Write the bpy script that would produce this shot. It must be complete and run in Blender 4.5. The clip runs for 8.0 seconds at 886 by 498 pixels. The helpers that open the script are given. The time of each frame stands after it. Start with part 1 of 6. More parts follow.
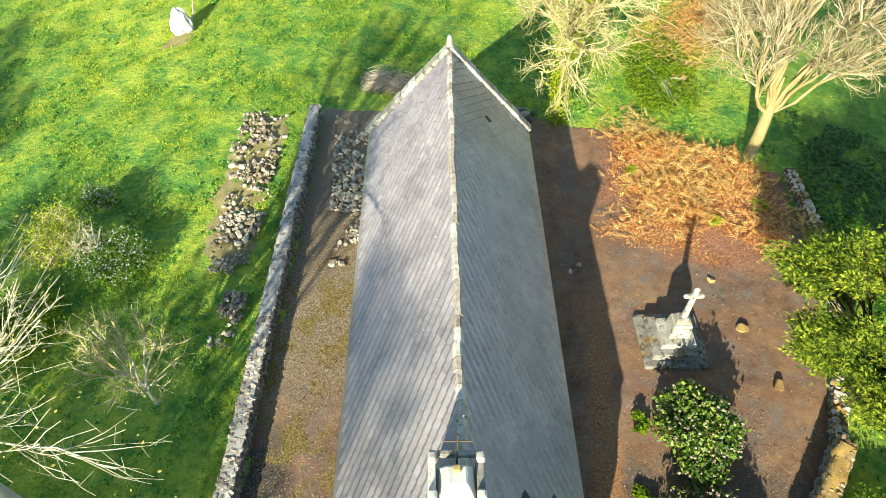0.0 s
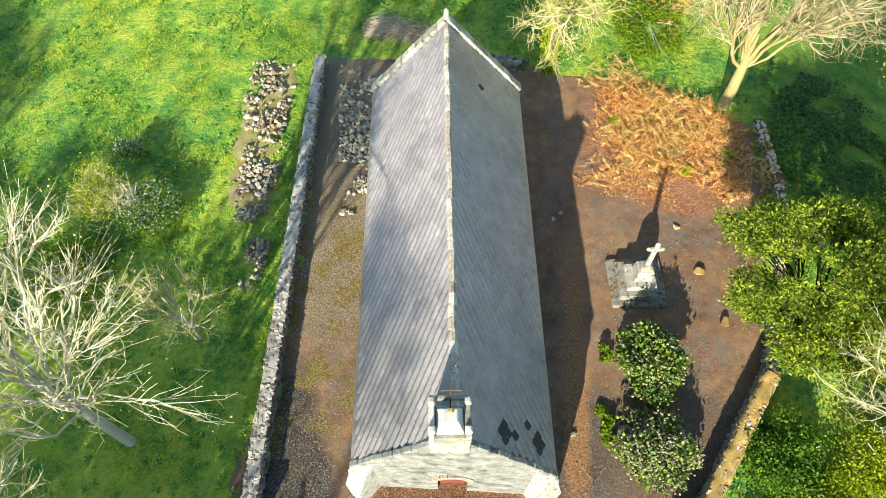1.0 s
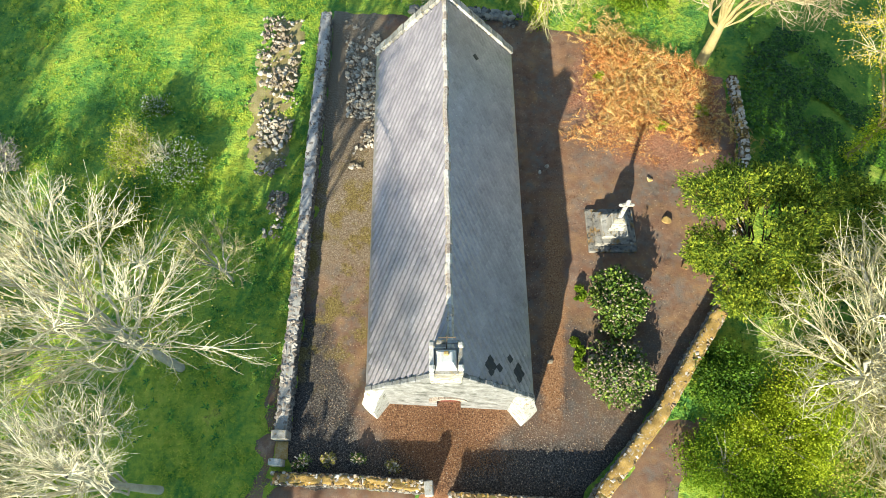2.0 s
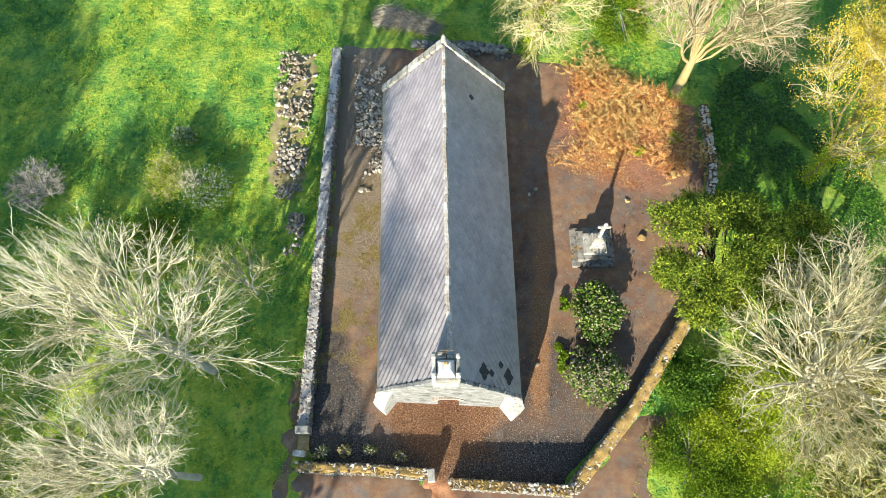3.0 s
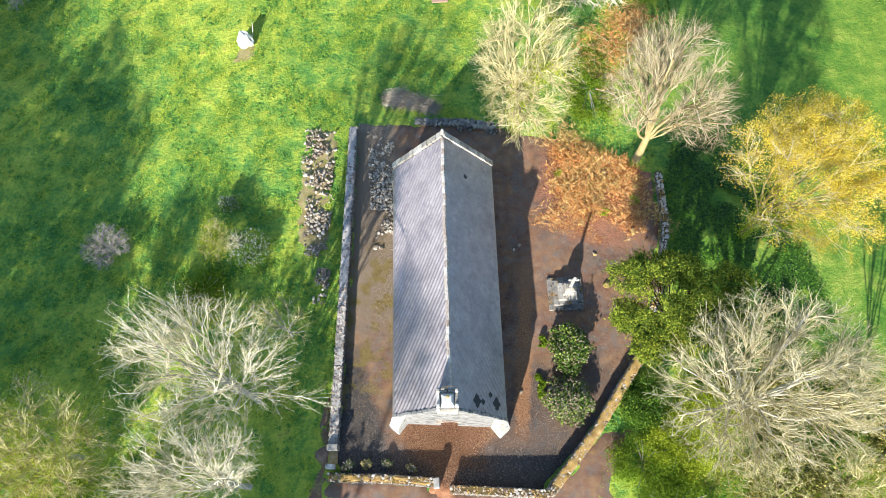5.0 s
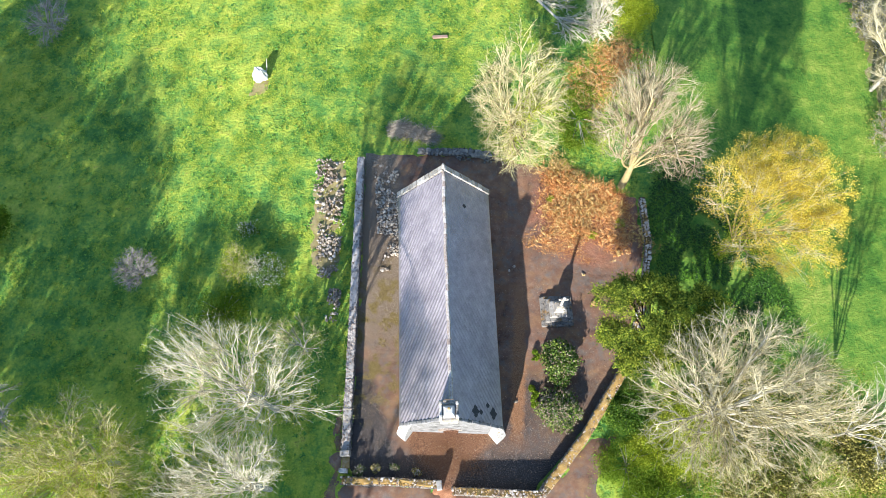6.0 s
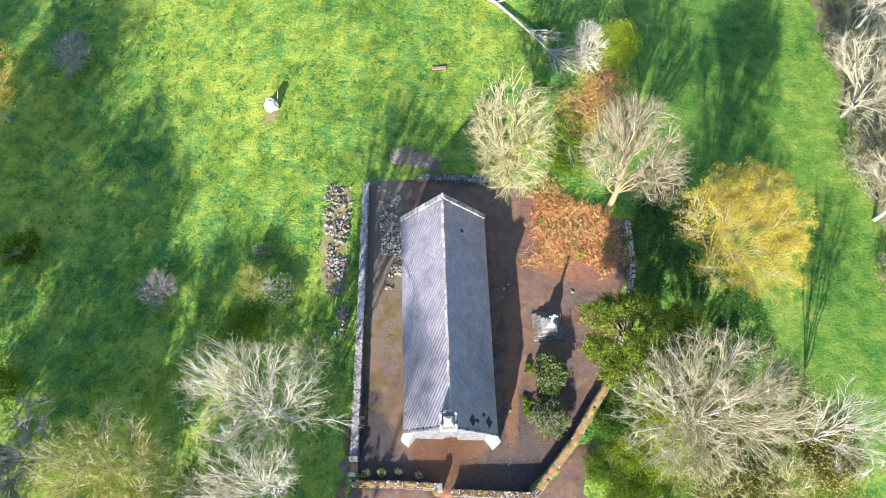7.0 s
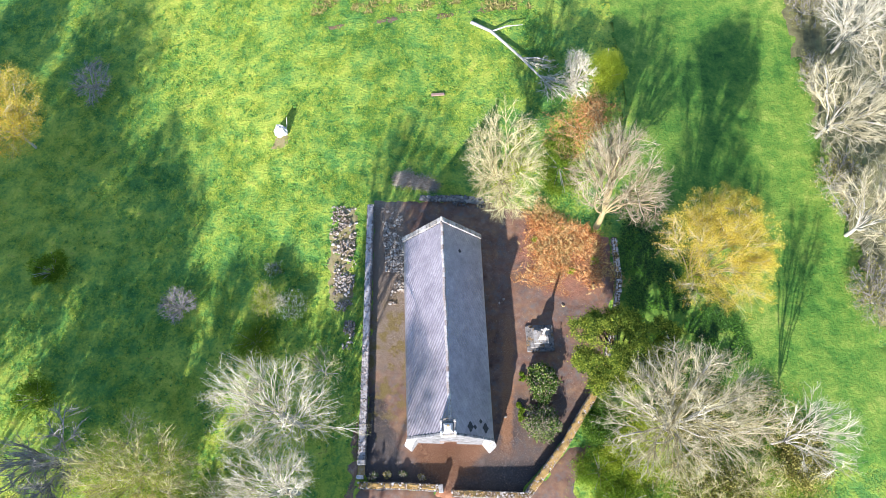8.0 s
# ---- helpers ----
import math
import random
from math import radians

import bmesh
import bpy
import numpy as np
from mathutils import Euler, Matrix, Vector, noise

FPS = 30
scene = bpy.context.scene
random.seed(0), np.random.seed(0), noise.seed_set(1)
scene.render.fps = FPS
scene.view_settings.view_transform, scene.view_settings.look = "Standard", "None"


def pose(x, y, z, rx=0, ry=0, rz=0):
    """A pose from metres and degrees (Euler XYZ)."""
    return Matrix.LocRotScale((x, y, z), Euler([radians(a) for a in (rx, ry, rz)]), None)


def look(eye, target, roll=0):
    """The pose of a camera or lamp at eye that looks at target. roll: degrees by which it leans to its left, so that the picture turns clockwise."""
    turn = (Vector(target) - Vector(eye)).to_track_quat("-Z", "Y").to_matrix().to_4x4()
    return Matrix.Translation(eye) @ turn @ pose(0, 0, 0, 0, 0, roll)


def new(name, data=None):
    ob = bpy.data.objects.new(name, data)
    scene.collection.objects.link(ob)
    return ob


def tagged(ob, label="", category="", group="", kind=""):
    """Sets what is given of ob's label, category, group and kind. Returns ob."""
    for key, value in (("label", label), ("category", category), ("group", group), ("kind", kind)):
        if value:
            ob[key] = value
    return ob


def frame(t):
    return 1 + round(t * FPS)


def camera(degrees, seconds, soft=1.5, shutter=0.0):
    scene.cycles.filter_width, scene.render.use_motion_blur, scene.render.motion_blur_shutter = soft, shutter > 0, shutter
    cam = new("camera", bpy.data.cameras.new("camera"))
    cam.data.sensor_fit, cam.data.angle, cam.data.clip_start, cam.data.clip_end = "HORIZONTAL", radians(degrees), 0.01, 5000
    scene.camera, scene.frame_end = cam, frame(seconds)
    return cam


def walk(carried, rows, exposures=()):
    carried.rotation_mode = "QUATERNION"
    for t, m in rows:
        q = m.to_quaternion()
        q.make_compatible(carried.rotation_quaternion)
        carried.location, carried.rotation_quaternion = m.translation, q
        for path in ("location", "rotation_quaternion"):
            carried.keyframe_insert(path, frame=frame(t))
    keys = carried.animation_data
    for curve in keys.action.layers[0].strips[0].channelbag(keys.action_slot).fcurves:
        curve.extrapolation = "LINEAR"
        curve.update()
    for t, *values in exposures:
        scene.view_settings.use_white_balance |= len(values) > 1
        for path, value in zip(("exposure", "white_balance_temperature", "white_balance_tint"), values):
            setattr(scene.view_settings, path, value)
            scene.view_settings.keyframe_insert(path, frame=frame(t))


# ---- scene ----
# ---- camera: a drone that climbs straight up and tips its lens down ----
cam = camera(68.7, 8.0, soft=0.7)
PATH = [
    (0, (-0.243, 0.911, 18.755), (-0.229, 2.208, 17.233), 0.0),
    (0.5, (-0.172, 0.831, 20.647), (-0.158, 2.03, 19.046), 0.1),
    (1, (-0.183, 0.787, 22.673), (-0.169, 1.816, 20.958), 0.1),
    (1.5, (-0.153, 0.797, 24.664), (-0.14, 1.655, 22.857), 0.2),
    (3, (-0.11, 0.688, 30.755), (-0.1, 1.422, 28.895), -0.1),
    (3.5, (-0.15, 0.554, 32.6), (-0.139, 1.298, 30.743), -0.1),
    (4, (-0.141, 0.491, 34.655), (-0.129, 1.241, 32.8), -0.1),
    (4.5, (-0.191, 0.376, 36.538), (-0.175, 1.13, 34.686), -0.1),
    (6, (-0.29, 0.237, 42.568), (-0.274, 0.995, 40.717), -0.55),
    (6.5, (-0.209, 0.175, 44.46), (-0.195, 0.934, 42.61), -0.9),
    (7, (-0.236, 0.173, 46.567), (-0.22, 0.933, 44.717), -0.8),
    (7.5, (-0.183, 0.186, 48.553), (-0.167, 0.944, 46.702), -1.0),
    (8, (-0.114, 0.084, 50.571), (-0.1, 0.844, 48.721), -1.3),
]
EXPOSURE = 1.10
walk(cam, [(t, look(eye, target, roll)) for t, eye, target, roll in PATH], exposures=[(0, EXPOSURE, 7350, -2), (3, EXPOSURE, 6800, 4), (4.5, EXPOSURE, 6500, 9), (6, EXPOSURE, 6150, 13), (8, EXPOSURE, 5850, 19)])

# ---- light: low spring sun from behind and beside, clear sky ----
SUN_EL = radians(23.4)
SHADOW_X, SHADOW_Y = 0.36, 0.933
to_sun = Vector((-SHADOW_X * math.cos(SUN_EL), -SHADOW_Y * math.cos(SUN_EL), math.sin(SUN_EL)))
sun_data = bpy.data.lights.new("sun", "SUN")
sun_data.energy, sun_data.angle, sun_data.color = 4.8, radians(0.6), (1.0, 0.95, 0.87)
sun = new("sun", sun_data)
sun.matrix_world = look(to_sun * 120, (0, 0, 0))
world = bpy.data.worlds.new("sky")
scene.world = world
world.use_nodes = True
sky = world.node_tree.nodes.new("ShaderNodeTexSky")
sky.sky_type, sky.sun_disc = "NISHITA", False
sky.air_density, sky.dust_density, sky.ozone_density = 1.0, 0.15, 3.0
sky.sun_elevation = SUN_EL
sky.sun_rotation = math.atan2(to_sun.x, to_sun.y)
background = world.node_tree.nodes["Background"]
world.node_tree.links.new(sky.outputs[0], background.inputs[0])
background.inputs[1].default_value = 0.12
scene.view_settings.exposure = EXPOSURE

# ---- materials ----
def material(name, ramp, scale=3.0, fine=40.0, rough=0.85, bump=0.3, dist=0.03, spec=0.3, island=0.0, obj=0.0, coords="world",
             spots=None, spot_scale=8.0, spot_level=0.62, spot_soft=0.05, metal=0.0, translucent=0.0, big=0.0, big_scale=0.15, sheen_detail=6.0):
    """A surface of two noises over a colour ramp, spots of a second colour, chance tints, and a bump."""
    m = bpy.data.materials.new(name)
    m.use_nodes = True
    nt = m.node_tree
    nodes, links = nt.nodes, nt.links
    bsdf = nodes["Principled BSDF"]
    bsdf.inputs["Roughness"].default_value = rough
    bsdf.inputs["Metallic"].default_value = metal
    bsdf.inputs["Specular IOR Level"].default_value = spec
    if coords == "world":
        where = nodes.new("ShaderNodeNewGeometry").outputs["Position"]
    else:
        where = nodes.new("ShaderNodeTexCoord").outputs["Object"]

    def noise_tex(s, detail, rougher=0.6):
        n = nodes.new("ShaderNodeTexNoise")
        n.inputs["Scale"].default_value, n.inputs["Detail"].default_value, n.inputs["Roughness"].default_value = s, detail, rougher
        links.new(where, n.inputs["Vector"])
        return n.outputs["Fac"]

    def maths(op, a, b):
        n = nodes.new("ShaderNodeMath")
        n.operation = op
        for i, v in enumerate((a, b)):
            if isinstance(v, (int, float)):
                n.inputs[i].default_value = v
            else:
                links.new(v, n.inputs[i])
        return n.outputs[0]

    large, small = noise_tex(scale, 4.0), noise_tex(fine, sheen_detail, 0.7)
    value = maths("ADD", maths("MULTIPLY", large, 0.55), maths("MULTIPLY", small, 0.45))
    if big:
        value = maths("ADD", value, maths("MULTIPLY", maths("SUBTRACT", noise_tex(big_scale, 3.0), 0.5), big))
    if island:
        value = maths("ADD", value, maths("MULTIPLY", maths("SUBTRACT", nodes.new("ShaderNodeNewGeometry").outputs["Random Per Island"], 0.5), island))
    if obj:
        value = maths("ADD", value, maths("MULTIPLY", maths("SUBTRACT", nodes.new("ShaderNodeObjectInfo").outputs["Random"], 0.5), obj))
    cr = nodes.new("ShaderNodeValToRGB")
    el = cr.color_ramp.elements
    lo, hi = 0.28, 0.72
    for i, c in enumerate(ramp):
        p = lo + (hi - lo) * i / max(1, len(ramp) - 1)
        e = el[i] if i < 2 else el.new(p)
        e.position, e.color = p, (*c, 1)
    for i, c in enumerate(ramp):
        p = lo + (hi - lo) * i / max(1, len(ramp) - 1)
        el[i].position, el[i].color = p, (*c, 1)
    links.new(value, cr.inputs[0])
    colour = cr.outputs[0]
    if spots:
        for k, sc in enumerate(spots):
            s = noise_tex(spot_scale * (1 + 0.9 * k) + 0.37 * k, 5.0, 0.65)
            rmp = nodes.new("ShaderNodeMapRange")
            rmp.inputs["From Min"].default_value, rmp.inputs["From Max"].default_value = spot_level - spot_soft, spot_level + spot_soft
            links.new(s, rmp.inputs["Value"])
            mix = nodes.new("ShaderNodeMix")
            mix.data_type = "RGBA"
            links.new(rmp.outputs[0], mix.inputs["Factor"])
            links.new(colour, mix.inputs["A"])
            mix.inputs["B"].default_value = (*sc, 1)
            colour = mix.outputs["Result"]
    links.new(colour, bsdf.inputs["Base Color"])
    if bump:
        b = nodes.new("ShaderNodeBump")
        b.inputs["Strength"].default_value, b.inputs["Distance"].default_value = bump, dist
        links.new(value, b.inputs["Height"])
        links.new(b.outputs[0], bsdf.inputs["Normal"])
    if translucent:
        t = nodes.new("ShaderNodeBsdfTranslucent")
        links.new(colour, t.inputs["Color"])
        mx = nodes.new("ShaderNodeMixShader")
        mx.inputs[0].default_value = translucent
        links.new(bsdf.outputs[0], mx.inputs[1])
        links.new(t.outputs[0], mx.inputs[2])
        links.new(mx.outputs[0], nodes["Material Output"].inputs["Surface"])
    return m


GRASS = material("meadow", [(0.045, 0.175, 0.040), (0.14, 0.31, 0.048), (0.42, 0.51, 0.060), (0.66, 0.64, 0.10)], scale=0.9, fine=4.5, bump=1.0, dist=0.35,
                 big=0.45, big_scale=0.07, spots=[(0.22, 0.22, 0.06)], spot_scale=0.9, spot_level=0.70)
BLADE = material("grass_blades", [(0.05, 0.20, 0.045), (0.17, 0.37, 0.050), (0.48, 0.57, 0.064), (0.72, 0.70, 0.11)], scale=0.9, fine=4.5, bump=0, island=0.28,
                 big=0.45, big_scale=0.07, translucent=0.35, rough=0.6)
DRY = material("dry_reeds", [(0.20, 0.19, 0.05), (0.38, 0.32, 0.09), (0.50, 0.42, 0.15)], scale=1.0, fine=14, bump=0, island=0.4, translucent=0.2)
EARTH = material("court_earth", [(0.055, 0.036, 0.027), (0.15, 0.088, 0.060), (0.27, 0.165, 0.11), (0.42, 0.29, 0.20)], scale=1.2, fine=17, bump=0.6, dist=0.06, big=0.7,
                 big_scale=0.22, spots=[(0.35, 0.20, 0.095), (0.185, 0.16, 0.135), (0.22, 0.115, 0.07)], spot_scale=0.5, spot_level=0.56, spot_soft=0.12)
NEEDLES = material("rusty_litter", [(0.15, 0.06, 0.03), (0.36, 0.155, 0.075), (0.58, 0.29, 0.15), (0.68, 0.44, 0.27)], scale=1.5, fine=24, bump=1.0, dist=0.05)
SLATE_TONES = [(0.14, 0.122, 0.128), (0.24, 0.209, 0.217), (0.335, 0.295, 0.303), (0.47, 0.43, 0.425)]
SLATE = material("grey_slate", SLATE_TONES, scale=0.9, fine=9, rough=0.34, bump=0.25, dist=0.008, spec=1.0,
                 island=0.11, spots=[(0.36, 0.34, 0.31)], spot_scale=9.0, spot_level=0.70)
SLATE_ONE = material("grey_slate_laid_singly", SLATE_TONES, scale=0.9, fine=9, rough=0.34, bump=0.25, dist=0.008, spec=1.0, obj=0.11, spots=[(0.36, 0.34, 0.31)], spot_scale=9.0, spot_level=0.70)
for m in (SLATE, SLATE_ONE):
    m.node_tree.nodes["Principled BSDF"].inputs["IOR"].default_value = 1.75
SLATE_DARK = material("bare_dark_slate", [(0.018, 0.02, 0.024), (0.035, 0.037, 0.042)], scale=3, fine=20, rough=0.5, bump=0.2, dist=0.006, spec=0.5)
HOOK = material("bright_slate_hooks", [(0.55, 0.55, 0.52), (0.8, 0.8, 0.76)], scale=5, fine=20, rough=0.4, bump=0)
LIMESTONE = material("weathered_white_stone", [(0.17, 0.16, 0.14), (0.34, 0.32, 0.28), (0.50, 0.48, 0.43), (0.64, 0.62, 0.57)], scale=2.2, fine=22, bump=0.5, dist=0.02,
                     spots=[(0.10, 0.10, 0.09), (0.34, 0.26, 0.14)], spot_scale=4.0, spot_level=0.60, island=0.2, obj=0.25)
RENDERED = material("lime_washed_wall", [(0.10, 0.097, 0.09), (0.21, 0.205, 0.195), (0.33, 0.325, 0.315), (0.45, 0.445, 0.435)], scale=2.4, fine=14, bump=0.8, dist=0.035,
                    spots=[(0.085, 0.085, 0.075), (0.20, 0.19, 0.17)], spot_scale=2.1, spot_level=0.58, spot_soft=0.08)
RUBBLE = material("grey_rubble", [(0.09, 0.08, 0.07), (0.17, 0.155, 0.135), (0.27, 0.25, 0.21), (0.40, 0.36, 0.30)], scale=3, fine=24, bump=0.5, dist=0.02, island=0.3, obj=0.3,
                  spots=[(0.30, 0.21, 0.06)], spot_scale=3.0, spot_level=0.70)
PALE_ROCK = material("pale_rubble", [(0.19, 0.148, 0.10), (0.35, 0.285, 0.205), (0.50, 0.43, 0.33), (0.66, 0.60, 0.49)], scale=3, fine=24, bump=0.5, dist=0.02, island=0.35, obj=0.35)
MORTAR = material("dark_mortar", [(0.06, 0.055, 0.048), (0.13, 0.12, 0.10), (0.21, 0.19, 0.16)], scale=2, fine=20, bump=0.6, dist=0.03)
LICHEN = material("orange_lichened_stone", [(0.15, 0.095, 0.045), (0.31, 0.195, 0.07), (0.46, 0.31, 0.11), (0.55, 0.46, 0.32)], scale=2.2, fine=18, bump=0.6, dist=0.03, island=0.2, obj=0.2)
RIDGE = material("ridge_tiles", [(0.26, 0.19, 0.15), (0.46, 0.38, 0.31), (0.62, 0.57, 0.50), (0.74, 0.71, 0.66)], scale=7, fine=30, bump=0.6, dist=0.02, obj=0.25, spots=[(0.12, 0.10, 0.08)], spot_scale=9, spot_level=0.62)
BARK = material("pale_grey_bark", [(0.28, 0.255, 0.195), (0.46, 0.425, 0.34), (0.62, 0.58, 0.49)], scale=1.5, fine=20, bump=0.4, dist=0.02, island=0.25)
TWIG = material("pale_twigs", [(0.40, 0.35, 0.22), (0.61, 0.55, 0.38), (0.75, 0.70, 0.53)], scale=0.8, fine=6, bump=0, island=0.4)
TWIG_WARM = material("lichen_yellow_twigs", [(0.36, 0.30, 0.12), (0.57, 0.495, 0.23), (0.70, 0.63, 0.35)], scale=0.8, fine=6, bump=0, island=0.4)
TWIG_GREY = material("purple_grey_twigs", [(0.21, 0.18, 0.155), (0.37, 0.325, 0.28), (0.50, 0.45, 0.39)], scale=0.8, fine=6, bump=0, island=0.4)
BARK_WARM = material("sunny_lichened_bark", [(0.20, 0.155, 0.065), (0.35, 0.28, 0.12), (0.50, 0.42, 0.22)], scale=1.5, fine=20, bump=0.4, dist=0.02, island=0.25)
LEAF_YELLOW = material("yellow_spring_leaves", [(0.48, 0.35, 0.03), (0.67, 0.515, 0.05), (0.78, 0.655, 0.12)], scale=0.6, fine=5, bump=0, island=0.25, translucent=0.3, rough=0.5)
LEAF_LIME = material("young_green_leaves", [(0.10, 0.20, 0.012), (0.22, 0.34, 0.02), (0.36, 0.44, 0.04)], scale=0.6, fine=5, bump=0, island=0.35, translucent=0.5, rough=0.75)
LEAF_YEW = material("conifer_sprays", [(0.04, 0.095, 0.012), (0.20, 0.275, 0.024), (0.50, 0.545, 0.055)], scale=0.7, fine=5, bump=0, island=0.45, translucent=0.3, rough=0.85)
LEAF_TUSSOCK = material("tussock_blades", [(0.06, 0.21, 0.045), (0.17, 0.40, 0.065), (0.38, 0.58, 0.08)], scale=0.6, fine=5, bump=0, island=0.5, translucent=0.25, rough=0.55)
LEAF_DARK = material("dark_green_leaves", [(0.02, 0.06, 0.008), (0.05, 0.14, 0.012), (0.12, 0.26, 0.02)], scale=0.6, fine=5, bump=0, island=0.5, translucent=0.2, rough=0.45)
LEAF_RHODO = material("leathery_dark_leaves", [(0.035, 0.08, 0.013), (0.11, 0.19, 0.028), (0.27, 0.34, 0.06)], scale=0.9, fine=6, bump=0, island=0.5, translucent=0.1, rough=0.4)
LEAF_RUST = material("rusty_dead_sprays", [(0.42, 0.14, 0.04), (0.72, 0.30, 0.085), (0.80, 0.44, 0.15), (0.76, 0.57, 0.25)], scale=0.5, fine=5, bump=0, island=0.45, translucent=0.2)
BLOSSOM = material("cream_blossom", [(0.20, 0.14, 0.09), (0.35, 0.27, 0.19), (0.48, 0.40, 0.31)], scale=2, fine=10, bump=0, island=0.4)
WHITE_BLOSSOM = material("white_blossom", [(0.55, 0.57, 0.55), (0.8, 0.81, 0.78)], scale=2, fine=10, bump=0, island=0.3)
DANDELION = material("dandelion_heads", [(0.62, 0.50, 0.02), (0.80, 0.68, 0.04)], scale=2, fine=10, bump=0)
DOOR_WOOD = material("red_brown_door", [(0.10, 0.025, 0.018), (0.20, 0.055, 0.04), (0.26, 0.09, 0.06)], scale=2, fine=20, bump=0.3, dist=0.01)
IRON = material("rusty_iron", [(0.10, 0.07, 0.05), (0.24, 0.17, 0.11)], scale=6, fine=40, metal=0.6, rough=0.6, bump=0.2, dist=0.005)
BRONZE = material("green_bronze", [(0.08, 0.09, 0.06), (0.16, 0.17, 0.11)], scale=6, fine=30, metal=0.7, rough=0.5, bump=0.2, dist=0.005)
STRAW = material("dry_straw", [(0.24, 0.195, 0.135), (0.45, 0.385, 0.29), (0.60, 0.53, 0.42)], scale=1.5, fine=14, bump=0, island=0.5)
LIME_MORTAR = material("pale_lime_mortar", [(0.20, 0.185, 0.165), (0.40, 0.38, 0.34), (0.56, 0.54, 0.50)], scale=2.5, fine=24, bump=0.6, dist=0.03, spots=[(0.16, 0.13, 0.10)], spot_scale=5, spot_level=0.66)
GREY_STONE = material("grey_stained_stone", [(0.12, 0.11, 0.095), (0.22, 0.205, 0.18), (0.34, 0.32, 0.28), (0.46, 0.43, 0.38)], scale=2.2, fine=22, bump=0.6, dist=0.02,
                      spots=[(0.30, 0.18, 0.06), (0.07, 0.065, 0.06)], spot_scale=2.4, spot_level=0.57, obj=0.2)
MOSSY = material("mossy_earth_joint", [(0.06, 0.045, 0.02), (0.15, 0.10, 0.035), (0.26, 0.17, 0.05)], scale=2, fine=20, bump=0.8, dist=0.04, spots=[(0.10, 0.14, 0.03)], spot_scale=2, spot_level=0.6)
LEAF_DULL = material("dull_rusty_leaves", [(0.10, 0.045, 0.02), (0.22, 0.10, 0.04), (0.32, 0.17, 0.07)], scale=1, fine=6, bump=0, island=0.6)
LITTER = material("leaf_litter", [(0.09, 0.045, 0.026), (0.22, 0.12, 0.062), (0.37, 0.23, 0.13), (0.50, 0.37, 0.24)], scale=1, fine=6, bump=0, island=0.7)
PLANK = material("weathered_pink_plank", [(0.32, 0.19, 0.13), (0.48, 0.32, 0.24)], scale=3, fine=24, bump=0.3, dist=0.01)
BARK_DARK = material("dark_yew_bark", [(0.035, 0.025, 0.017), (0.08, 0.055, 0.035)], scale=2, fine=20, bump=0.3, dist=0.01)
LEAF_GOLD = material("golden_dry_sprays", [(0.50, 0.28, 0.07), (0.68, 0.45, 0.14), (0.78, 0.60, 0.28)], scale=0.5, fine=5, bump=0, island=0.45, translucent=0.2)
BUD = material("tan_gold_buds", [(0.34, 0.26, 0.06), (0.52, 0.42, 0.11), (0.62, 0.53, 0.20)], scale=0.6, fine=5, bump=0, island=0.4, translucent=0.2)
WALL_STONE = material("whitened_wall_stone", [(0.13, 0.104, 0.083), (0.27, 0.222, 0.182), (0.42, 0.36, 0.30), (0.57, 0.51, 0.44)], scale=3, fine=24, bump=0.5, dist=0.02, island=0.35, obj=0.3)
DRY_TURF = material("yellowed_turf", [(0.12, 0.10, 0.04), (0.26, 0.21, 0.08), (0.40, 0.33, 0.15), (0.34, 0.40, 0.10)], scale=1.4, fine=22, bump=1.0, dist=0.05)
LEAF_MID = material("bramble_leaves", [(0.04, 0.10, 0.012), (0.11, 0.23, 0.02), (0.25, 0.37, 0.035)], scale=0.6, fine=5, bump=0, island=0.4, translucent=0.45, rough=0.7)
LEAF_SUNNY = material("sunny_lime_leaves", [(0.22, 0.32, 0.02), (0.42, 0.50, 0.03), (0.57, 0.61, 0.06)], scale=0.6, fine=5, bump=0, island=0.35, translucent=0.5, rough=0.75)
BLADE_EAST = material("short_field_grass", [(0.03, 0.11, 0.014), (0.11, 0.25, 0.022), (0.24, 0.37, 0.04), (0.50, 0.53, 0.08)], scale=0.9, fine=4.5, bump=0, island=0.5,
                      big=0.45, big_scale=0.07, translucent=0.3, rough=0.6)
LEAF_OLIVE = material("olive_scrub_leaves", [(0.14, 0.13, 0.025), (0.32, 0.29, 0.055), (0.48, 0.43, 0.11)], scale=0.6, fine=5, bump=0, island=0.5, translucent=0.2, rough=0.6)
TWIG_TAN = material("tan_brown_twigs", [(0.25, 0.195, 0.095), (0.41, 0.335, 0.185), (0.55, 0.475, 0.31)], scale=0.8, fine=6, bump=0, island=0.5)
TWIG_OLIVE = material("olive_cream_twigs", [(0.34, 0.29, 0.15), (0.54, 0.475, 0.28), (0.68, 0.61, 0.40)], scale=0.8, fine=6, bump=0, island=0.4)
GOLD_CRUST = material("golden_lichen_crust", [(0.13, 0.08, 0.03), (0.33, 0.20, 0.06), (0.52, 0.33, 0.10), (0.58, 0.46, 0.26)], scale=1.6, fine=18, bump=0.9, dist=0.04, spots=[(0.24, 0.15, 0.08), (0.62, 0.58, 0.50)], spot_scale=4, spot_level=0.64)
GRASS_EAST = material("mown_field", [(0.03, 0.11, 0.014), (0.09, 0.22, 0.024), (0.20, 0.32, 0.038), (0.40, 0.44, 0.08)], scale=0.9, fine=4.5, bump=1.0, dist=0.2, big=0.45, big_scale=0.09)
